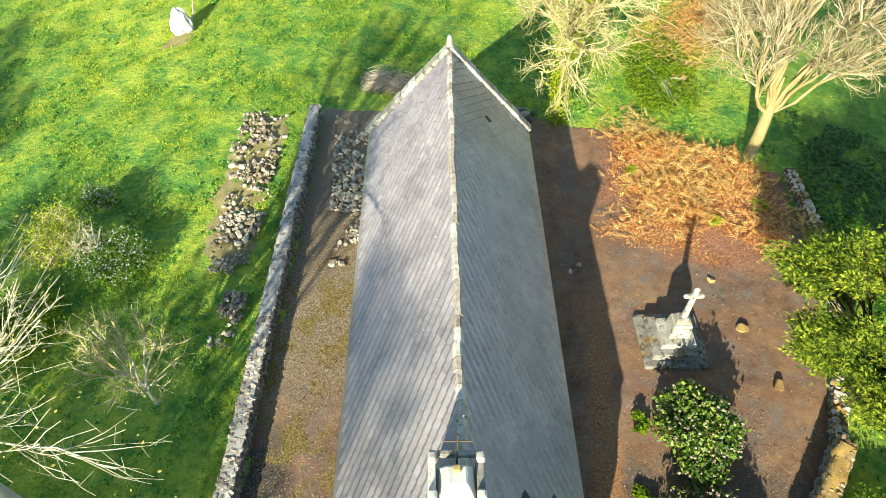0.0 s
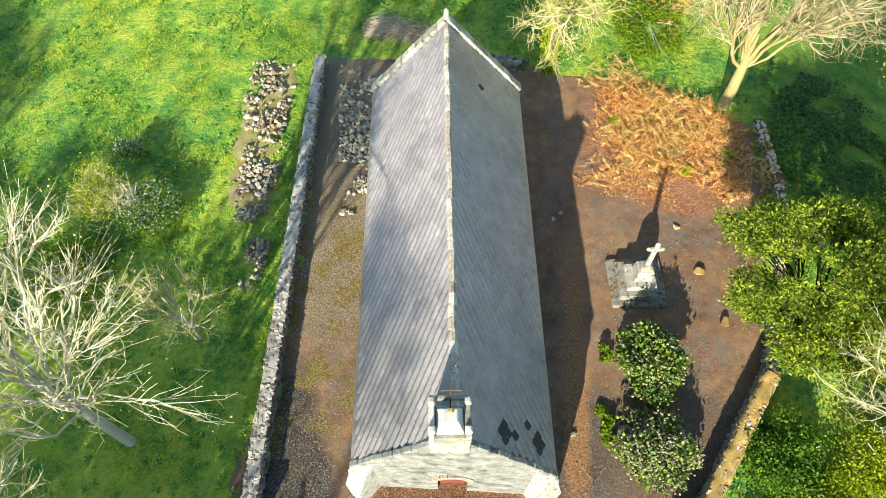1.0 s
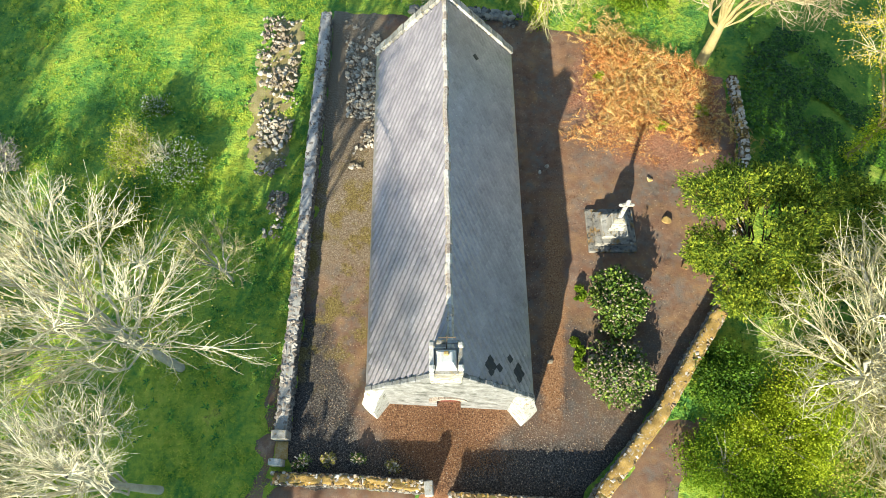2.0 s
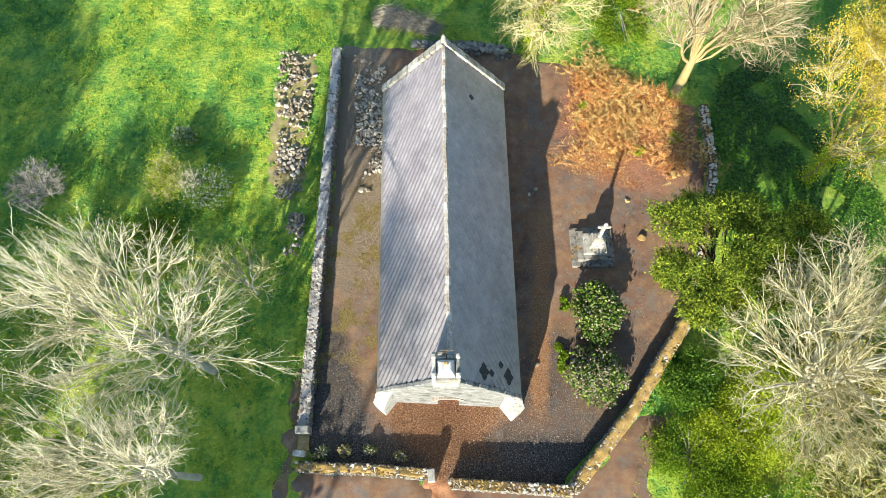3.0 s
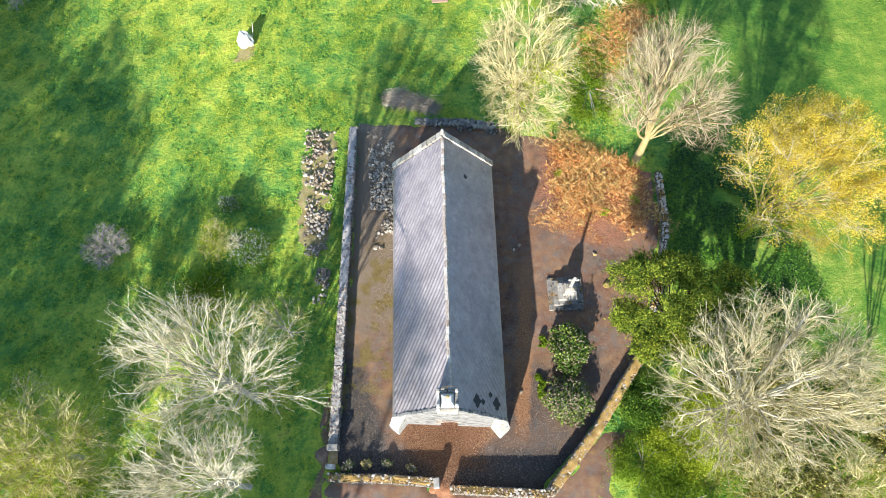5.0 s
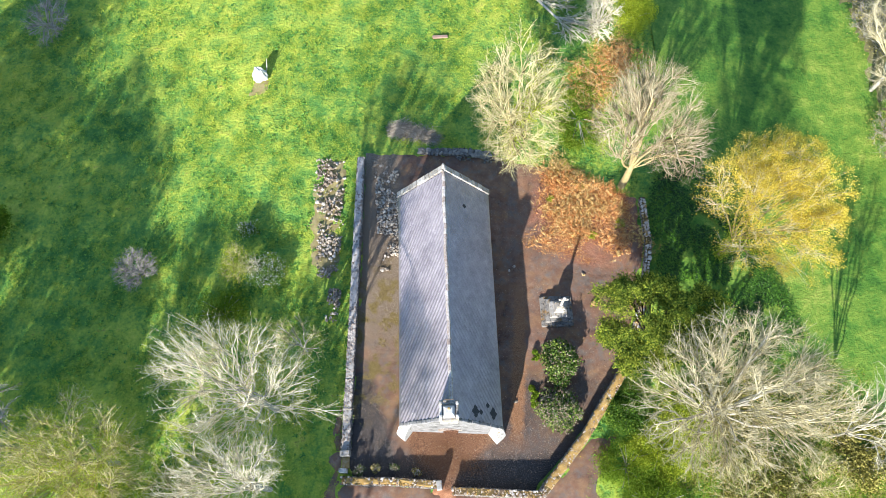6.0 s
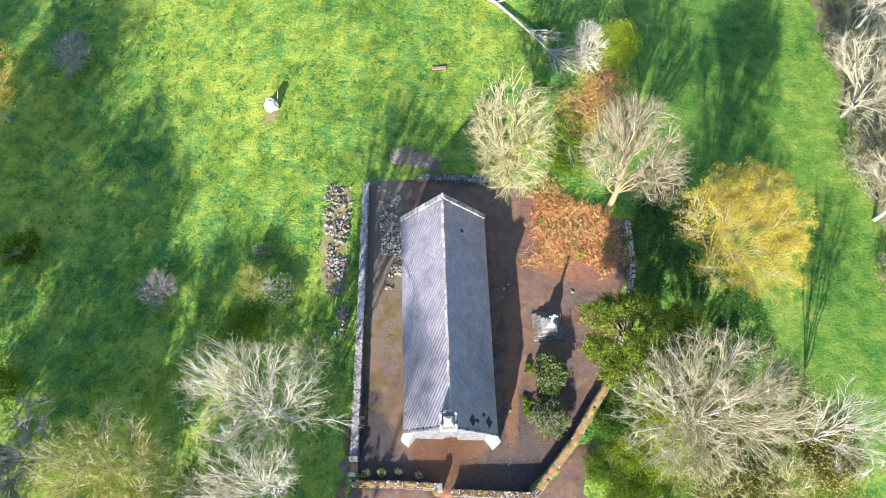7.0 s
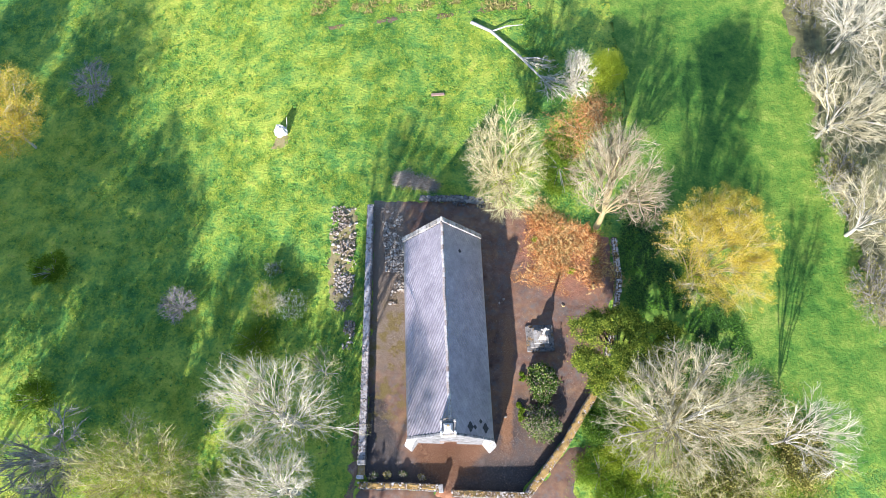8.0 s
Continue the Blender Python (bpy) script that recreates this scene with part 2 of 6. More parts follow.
WALL_MIX = material("mixed_mossy_wall_stone", [(0.13, 0.085, 0.05), (0.26, 0.185, 0.12), (0.40, 0.335, 0.265), (0.62, 0.57, 0.50)], scale=3, fine=24, bump=0.6, dist=0.03, island=0.45, obj=0.45,
                    spots=[(0.42, 0.25, 0.06)], spot_scale=2.2, spot_level=0.55)


def trodden_court():
    """The court's earth, turning to gravelly ground and painted shade towards the gate and to rust along the way to the
    door.
    """
    m = EARTH.copy()
    m.name = "court_earth_and_gravel"
    nt = m.node_tree
    nodes, links = nt.nodes, nt.links
    bsdf = nodes["Principled BSDF"]
    colour = bsdf.inputs["Base Color"].links[0].from_socket
    where = nodes.new("ShaderNodeNewGeometry").outputs["Position"]
    split = nodes.new("ShaderNodeSeparateXYZ")
    links.new(where, split.inputs[0])
    x, y = split.outputs[0], split.outputs[1]

    def grain(scale, detail):
        n = nodes.new("ShaderNodeTexNoise")
        n.inputs["Scale"].default_value, n.inputs["Detail"].default_value, n.inputs["Roughness"].default_value = scale, detail, 0.7
        links.new(where, n.inputs["Vector"])
        return n.outputs["Fac"]

    def maths(op, a, b=0.0):
        n = nodes.new("ShaderNodeMath")
        n.operation = op
        for i, v in enumerate((a, b)):
            if isinstance(v, (int, float)):
                n.inputs[i].default_value = v
            else:
                links.new(v, n.inputs[i])
        return n.outputs[0]

    def span(v, a, b, c, d):
        n = nodes.new("ShaderNodeMapRange")
        n.interpolation_type = "SMOOTHSTEP"
        for key, q in zip(("From Min", "From Max", "To Min", "To Max"), (a, b, c, d)):
            n.inputs[key].default_value = q
        links.new(v, n.inputs["Value"])
        return n.outputs[0]

    def ramp(v, colours):
        n = nodes.new("ShaderNodeValToRGB")
        el = n.color_ramp.elements
        for i, c in enumerate(colours):
            e = el[i] if i < 2 else el.new(1.0)
            e.position, e.color = 0.36 + 0.28 * i / (len(colours) - 1), (*c, 1)
        links.new(v, n.inputs[0])
        return n.outputs[0]

    def blend(f, a, b):
        n = nodes.new("ShaderNodeMix")
        n.data_type = "RGBA"
        links.new(f, n.inputs["Factor"])
        links.new(a, n.inputs["A"])
        links.new(b, n.inputs["B"])
        return n.outputs["Result"]

    wander = maths("MULTIPLY", maths("SUBTRACT", grain(1.1, 6.0), 0.5), 5.0)
    # gravelly by the gate; its reach up both sides is shade painted dark
    rim = maths("ADD", maths("MAXIMUM", span(x, -5.4, -3.0, 9.5, 4.2), span(x, 2.2, 5.5, 4.2, 8.6)), wander)
    gravel_shade = span(maths("SUBTRACT", rim, y), -0.9, 1.3, 0.0, 1.0)
    east = span(x, 2.2, 3.6, 1.0, 0.55)
    gravel_shade = maths("MULTIPLY", gravel_shade, maths("MAXIMUM", east, span(y, 3.0, 5.0, 1.0, 0.0)))
    fine = grain(17.0, 8.0)
    colour = blend(gravel_shade, colour, ramp(fine, [(0.010, 0.009, 0.008), (0.045, 0.038, 0.032), (0.10, 0.083, 0.07), (0.26, 0.23, 0.20)]))
    reach = maths("ADD", maths("ADD", span(y, 2.0, 4.8, 0.6, 2.9), maths("MULTIPLY", wander, 0.35)), 0.0)
    away = maths("ABSOLUTE", maths("SUBTRACT", x, -0.1))
    path = maths("MULTIPLY", span(maths("SUBTRACT", reach, away), -0.5, 0.7, 0.0, 1.0), span(y, 5.0, 5.8, 1.0, 0.0))
    colour = blend(path, colour, ramp(fine, [(0.045, 0.022, 0.013), (0.14, 0.066, 0.034), (0.26, 0.13, 0.065), (0.40, 0.24, 0.14)]))
    # orange earth beside the chapel, the sunlight between two shadows painted into its colour
    band_offset = maths("SUBTRACT", x, maths("ADD", maths("MULTIPLY", y, 0.10), 3.95))
    sunlit_band = maths("MULTIPLY", span(maths("ADD", maths("ABSOLUTE", band_offset), maths("MULTIPLY", wander, 0.25)), 0.22, 0.62, 0.75, 0.0), maths("MULTIPLY", span(y, 12.0, 16.5, 1.0, 0.25), span(y, 3.4, 5.6, 0.0, 1.0)))
    colour = blend(sunlit_band, colour, ramp(fine, [(0.12, 0.05, 0.022), (0.30, 0.135, 0.055), (0.42, 0.21, 0.09), (0.52, 0.32, 0.17)]))
    # reddish needle soil under the cut branches
    apart = maths("SQRT", maths("ADD", maths("POWER", maths("SUBTRACT", x, 10.6), 2.0), maths("POWER", maths("MULTIPLY", maths("SUBTRACT", y, 20.6), 0.95), 2.0)))
    rust = span(maths("ADD", apart, wander), 2.6, 4.9, 1.0, 0.0)
    colour = blend(rust, colour, ramp(fine, [(0.09, 0.035, 0.022), (0.26, 0.10, 0.055), (0.44, 0.20, 0.11), (0.58, 0.36, 0.22)]))
    # tan grit and yellow moss in the strip beside the western wall
    strip = span(x, -3.3, -2.6, 1.0, 0.0)
    blur = maths("ADD", y, wander)
    tan = maths("MULTIPLY", strip, span(blur, 8.5, 13.5, 0.0, 1.0))
    colour = blend(tan, colour, ramp(fine, [(0.08, 0.055, 0.035), (0.19, 0.137, 0.085), (0.30, 0.23, 0.155), (0.46, 0.39, 0.30)]))
    cushions = span(grain(0.9, 5.0), 0.46, 0.60, 0.0, 1.0)
    moss = maths("MULTIPLY", maths("MULTIPLY", strip, cushions), maths("MULTIPLY", span(blur, 5.5, 8.0, 0.0, 1.0), span(blur, 14.0, 19.0, 1.0, 0.0)))
    colour = blend(moss, colour, ramp(fine, [(0.055, 0.038, 0.015), (0.15, 0.105, 0.034), (0.25, 0.185, 0.055), (0.36, 0.29, 0.11)]))
    links.new(colour, bsdf.inputs["Base Color"])
    return m


COURT_EARTH = trodden_court()
HEDGE_FLOOR = material("hedge_floor_litter", [(0.06, 0.055, 0.025), (0.15, 0.14, 0.06), (0.24, 0.225, 0.09), (0.26, 0.32, 0.09)], scale=1.2, fine=12, bump=1.0, dist=0.08, big=0.4, big_scale=0.2)
# ---- builders ----
RNG = np.random.default_rng(7)


def smoothstep(a, b, v):
    t = min(1.0, max(0.0, (v - a) / (b - a)))
    return t * t * (3 - 2 * t)


def ground_z(x, y):
    """The lie of the land: a gentle fall across the court, and a longer one to the meadow's west and to the eastern field."""
    return -0.25 - 0.30 * math.tanh(x / 10.0) - 2.0 * smoothstep(0, 1, (-7.0 - x) / 20.0) - 1.5 * smoothstep(0, 1, (x - 14.0) / 14.0)


def mesh_from(name, verts, faces, mat, smooth=False):
    me = bpy.data.meshes.new(name)
    if isinstance(verts, np.ndarray) and isinstance(faces, np.ndarray):
        n, k = faces.shape
        me.vertices.add(len(verts))
        me.vertices.foreach_set("co", verts.astype(np.float32).ravel())
        me.loops.add(n * k)
        me.loops.foreach_set("vertex_index", faces.astype(np.int32).ravel())
        me.polygons.add(n)
        me.polygons.foreach_set("loop_start", np.arange(0, n * k, k, dtype=np.int32))
        me.update(calc_edges=True)
    else:
        me.from_pydata(verts.tolist() if isinstance(verts, np.ndarray) else verts, [], faces.tolist() if isinstance(faces, np.ndarray) else faces)
    if mat:
        me.materials.append(mat)
    if smooth:
        me.shade_smooth()
    else:
        me.shade_flat()
    me.update()
    return me


def geo(name, verts, faces, mat, parent=None, label="", smooth=False, kind=""):
    ob = new(name, mesh_from(name, verts, faces, mat, smooth))
    if parent:
        ob.parent = parent
    return tagged(ob, label=label, kind=kind)


def part(name, bm, mat, parent=None, label="", smooth=False):
    me = bpy.data.meshes.new(name)
    bm.to_mesh(me)
    bm.free()
    me.materials.append(mat)
    if smooth:
        me.shade_smooth()
    ob = new(name, me)
    if parent:
        ob.parent = parent
    return tagged(ob, label=label)


def thing(name, x, y, z, label, category, group="", kind="", turn=0.0):
    ob = new(name)
    ob.empty_display_size = 0.2
    ob.matrix_world = pose(x, y, z, 0, 0, turn)
    return tagged(ob, label, category, group, kind)


def add_box(bm, lo, hi, bevel=0.02, taper=0.0, jitter=0.0, turn=0.0):
    """A box from corner to corner, its top drawn in by taper, its edges rounded."""
    made = bmesh.ops.create_cube(bm, size=1.0)["verts"]
    cx, cy = (lo[0] + hi[0]) / 2, (lo[1] + hi[1]) / 2
    c, s = math.cos(turn), math.sin(turn)
    for v in made:
        f = 1.0 - (taper if v.co.z > 0 else 0.0)
        px, py = v.co.x * (hi[0] - lo[0]) * f, v.co.y * (hi[1] - lo[1]) * f
        z = lo[2] if v.co.z < 0 else hi[2]
        v.co = Vector((cx + c * px - s * py, cy + s * px + c * py, z))
        if jitter:
            v.co += Vector((random.uniform(-jitter, jitter), random.uniform(-jitter, jitter), random.uniform(-jitter, jitter)))
    if bevel:
        edges = list({e for v in made for e in v.link_edges})
        bmesh.ops.bevel(bm, geom=edges, offset=bevel, segments=1, affect="EDGES", profile=0.5)
    return bm


def box_part(name, lo, hi, mat, parent=None, label="", bevel=0.02, taper=0.0, jitter=0.0, turn=0.0):
    return part(name, add_box(bmesh.new(), lo, hi, bevel, taper, jitter, turn), mat, parent, label)


def rotations(n, flat=0.0, up=None):
    """n chance turns; flat: how far they lean from upright (0 all ways)."""
    a = RNG.uniform(0, 2 * np.pi, n)
    if flat:
        t = RNG.normal(0, flat, n)
    else:
        t = np.arccos(RNG.uniform(-1, 1, n))
    b = RNG.uniform(0, 2 * np.pi, n)
    ca, sa, ct, st, cb, sb = np.cos(a), np.sin(a), np.cos(t), np.sin(t), np.cos(b), np.sin(b)
    one, nil = np.ones(n), np.zeros(n)
    def stack(*r):
        return np.stack([np.stack(q, -1) for q in r], 1)
    rz = stack((ca, -sa, nil), (sa, ca, nil), (nil, nil, one))
    rx = stack((one, nil, nil), (nil, ct, -st), (nil, st, ct))
    ry = stack((cb, -sb, nil), (sb, cb, nil), (nil, nil, one))
    return ry @ rx @ rz


def scatter(tv, tf, places, rots, scales):
    """Copies of a small template joined: all vertices and faces."""
    tv, places, n, k = np.asarray(tv, float), np.asarray(places, float), len(places), len(tv)
    scales = np.asarray(scales, float)
    if scales.ndim == 1:
        scales = scales[:, None] * np.ones(3)
    v = np.einsum("nij,nkj->nki", rots, tv[None] * scales[:, None, :]) + places[:, None, :]
    if isinstance(tf, np.ndarray):
        f = (tf[None] + (np.arange(n) * k)[:, None, None]).reshape(-1, tf.shape[1])
    else:
        f = [tuple(i + j * k for i in q) for j in range(n) for q in tf]
    return v.reshape(-1, 3), f


LEAF_V = np.array([(0, -0.5, 0), (0.32, 0, 0.05), (0, 0.5, 0), (-0.32, 0, 0.05)])
LEAF_F = np.array([(0, 1, 2, 3)])
FLORET_V = np.array([(0.5, 0, 0), (0, 0.5, 0), (-0.5, 0, 0), (0, -0.5, 0), (0, 0, 0.4), (0, 0, -0.2)])
FLORET_F = np.array([(0, 1, 4), (1, 2, 4), (2, 3, 4), (3, 0, 4)])
SPRAY_V = np.array([(0, 0, 0), (0.22, 0.35, 0.06), (0.06, 1.0, 0.0), (-0.22, 0.35, 0.06), (0.42, 0.75, -0.02), (-0.42, 0.75, -0.02)])
SPRAY_F = np.array([(0, 1, 2), (0, 2, 3), (0, 4, 1), (0, 3, 5)])


def frond_template(pairs=5):
    """A feathery spray: pairs of narrow leaflets along a stem one unit long."""
    v, f = [], []
    for k in range(pairs):
        t = 0.10 + 0.85 * k / (pairs - 1)
        reach = 0.34 * (1 - 0.65 * t)
        for s in (-1, 1):
            b = len(v)
            v += [(0, t - 0.055, 0), (s * reach, t + 0.20, -0.05), (0, t + 0.055, 0.015)]
            f.append((b, b + 1, b + 2) if s > 0 else (b + 2, b + 1, b))
    b = len(v)
    v += [(-0.03, 0, 0.0), (0.03, 0, 0.0), (0, 1.12, -0.03)]
    f.append((b, b + 1, b + 2))
    return np.array(v), np.array(f)


FROND_V, FROND_F = frond_template()


def rock_template(seed, flat=0.75):
    r = random.Random(seed)
    bm = bmesh.new()
    for i in range(13):
        v = Vector((r.gauss(0, 1), r.gauss(0, 1), r.gauss(0, 1))).normalized()
        # blocky: push the points towards a cube
        v = Vector([math.copysign(abs(c) ** 0.6, c) for c in v])
        bm.verts.new((v.x * 0.5, v.y * 0.5 * r.uniform(0.7, 1.0), v.z * 0.5 * flat))
    res = bmesh.ops.convex_hull(bm, input=bm.verts)
    bmesh.ops.delete(bm, geom=[g for g in res["geom_interior"] if isinstance(g, bmesh.types.BMVert)], context="VERTS")
    bmesh.ops.triangulate(bm, faces=bm.faces)
    bm.verts.ensure_lookup_table()
    v = np.array([tuple(q.co) for q in bm.verts])
    f = np.array([[q.index for q in face.verts] for face in bm.faces])
    bm.free()
    return v, f


ROCKS = [rock_template(s) for s in range(8)]


def rock_field(name, places, sizes, mat, parent=None, label="", lean=0.35, kind="stuff"):
    """Many stones joined in one mesh."""
    vs, fs, base = [], [], 0
    pick = RNG.integers(0, len(ROCKS), len(places))
    places, sizes = np.asarray(places), np.asarray(sizes)
    for k, (tv, tf) in enumerate(ROCKS):
        sel = pick == k
        n = int(sel.sum())
        if not n:
            continue
        sc = sizes[sel][:, None] * RNG.uniform(0.75, 1.25, (n, 3))
        v, f = scatter(tv, tf, places[sel], rotations(n, lean), sc)
        vs.append(v)
        fs.append(f + base)
        base += len(v)
    return geo(name, np.concatenate(vs), np.concatenate(fs), mat, parent, label, kind=kind)


ROCK_MESHES = {}


def rock_piece(name, mat, parent, place, size, lean=12):
    """One stone as an object of its own, on shared mesh data."""
    k = random.randrange(len(ROCKS))
    key = (k, mat.name)
    if key not in ROCK_MESHES:
        ROCK_MESHES[key] = mesh_from("stone", ROCKS[k][0], ROCKS[k][1], mat)
    ob = new(name, ROCK_MESHES[key])
    ob.parent = parent
    ob.matrix_basis = pose(*place, random.uniform(-lean, lean), random.uniform(-lean, lean), random.uniform(0, 360)) @ Matrix.Diagonal((*size, 1))
    return ob


# ---- trees ----
class Tubes:
    """Gathers tapering tubes along polylines into one mesh."""

    def __init__(self):
        self.v, self.f = [], []

    def add(self, pts, radii, sides):
        v, f = tubes_along(np.array([[tuple(p) for p in pts]]), np.array([radii], float), sides)
        base = len(self.v)
        self.v += [tuple(p) for p in v]
        self.f += [tuple(int(i) + base for i in q) for q in f]


def unit(v):
    return v / np.maximum(np.linalg.norm(v, axis=-1, keepdims=True), 1e-9)


def tubes_along(pts, radii, sides):
    """Tapering tubes along many lines at once: pts (lines, steps, 3), radii (lines, steps)."""
    d = unit(np.gradient(pts, axis=1))
    ref = np.where(np.abs(d[..., :1]) < 0.8, np.array((1.0, 0, 0)), np.array((0, 1.0, 0)))
    a = unit(np.cross(d, ref))
    b = np.cross(d, a)
    w = 2 * np.pi * np.arange(sides) / sides
    v = pts[:, :, None] + (a[:, :, None] * np.cos(w)[:, None] + b[:, :, None] * np.sin(w)[:, None]) * radii[:, :, None, None]
    i = np.arange(v.shape[0] * v.shape[1] * sides).reshape(v.shape[:3])
    j = np.roll(i, -1, axis=2)
    f = np.stack([i[:, :-1], j[:, :-1], j[:, 1:], i[:, 1:]], -1)
    return v.reshape(-1, 3), f.reshape(-1, 4)


def joined(pairs):
    """Several (vertices, quads) as one."""
    vs, fs, base = [], [], 0
    for v, f in pairs:
        vs.append(v)
        fs.append(np.asarray(f) + base)
        base += len(v)
    return np.concatenate(vs), np.concatenate(fs)


def bow(p, c, q, n):
    """Curves of n steps from p past c to q, for many at once."""
    u = np.linspace(0, 1, n)[None, :, None]
    return p[:, None] * (1 - u) ** 2 + c[:, None] * 2 * u * (1 - u) + q[:, None] * u * u


def gathered(p, k, r):
    """Sorts points into k bunches; gives the bunch of each."""
    if len(p) <= k:
        return np.arange(len(p))
    c = p[r.choice(len(p), k, replace=False)]
    for _ in range(4):
        own = np.argmin(((p[:, None] - c[None]) ** 2).sum(-1), 1)
        for i in range(k):
            if (own == i).any():
                c[i] = p[own == i].mean(0)
    return own


def branch_out(tips, root, way, ks, r, thin=0.010, reach=(0.92, 0.85, 0.8, 0.7), wild=0.09, start=0.18, grow=0.37):
    """Limbs, boughs and twigs that carry sap from a root to every tip: at each fork the tips are shared out among k branches.
    Gives one list of (points, radii) for each order of branch, and the heading of each tip."""
    orders = []
    nodes = [(np.arange(len(tips)), np.array([root - unit(way) * 0.02, root]), unit(way), thin * len(tips) ** grow)]
    heading = np.zeros((len(tips), 3))
    for level in range(len(ks) + 1):
        last = level == len(ks)
        rows, fresh = [], []
        for idx, line, d, rad in nodes:
            own = np.arange(len(idx)) if last else gathered(tips[idx], ks[level], r)
            for i in np.unique(own):
                sel = idx[own == i]
                u = r.uniform(start, 1.0) ** 0.8 if level else r.uniform(0.3, 1.0)
                at = u * (len(line) - 1)
                k = min(int(at), len(line) - 2)
                p = line[k] + (line[k + 1] - line[k]) * (at - k)
                goal = tips[sel].mean(0)
                q = goal if last else p + (goal - p) * reach[level] * r.uniform(0.85, 1.15)
                span = np.linalg.norm(q - p)
                c = (p + q) / 2 + (d - unit(q - p)) * span * 0.22 + r.normal(0, wild, 3) * span
                r1 = thin * len(sel) ** grow
                rows.append((p, c, q, min(r1 * 1.5, rad), r1 if not last else thin * 0.6))
                fresh.append((sel, p, c, q))
        p, c, q = (np.array([w[i] for w in rows]) for i in range(3))
        n = (7, 6, 5, 4, 3)[min(level, 4)] if not last else 3
        lines = bow(p, c, q, n)
        lines[:, 1:-1] += r.normal(0, 0.016, lines[:, 1:-1].shape) * np.linalg.norm(q - p, axis=1)[:, None, None]
        ends = np.array([(w[3], w[4]) for w in rows])
        radii = ends[:, :1] + (ends[:, 1:] - ends[:, :1]) * np.linspace(0, 1, n)[None]
        orders.append((lines, radii))
        nodes = [(sel, lines[i], unit(lines[i, -1] - lines[i, -2]), ends[i, 1]) for i, (sel, _, _, _) in enumerate(fresh)]
        if last:
            for i, (sel, _, _, _) in enumerate(fresh):
                heading[sel] = unit(lines[i, -1] - lines[i, -2])
    return orders, heading


def crown_points(n, rx, ry, rz, lobes, r, under=-0.3, size=(0.30, 0.50), extra=()):
    """Points through the rounded lobes of a crown round the origin; extra lobes are (x, y, z, radius)."""
    d = unit(r.normal(0, 1, (lobes * 4, 3)))
    d = d[d[:, 2] > under][:lobes]
    c = d * r.uniform(0.45, 0.68, (len(d), 1)) * np.array((rx, ry, rz))
    s = r.uniform(*size, len(d))
    half = s[:, None] * np.array((rx, ry, rz))
    for x, y, z, e in extra:
        c, half = np.vstack([c, (x, y, z)]), np.vstack([half, (e, e, e * 0.6)])
    share = half.prod(1) ** (2 / 3)
    k = r.choice(len(c), n, p=share / share.sum())
    p = unit(r.normal(0, 1, (n, 3))) * r.uniform(0.25, 1, (n, 1)) ** 0.42
    return c[k] + p * half[k]


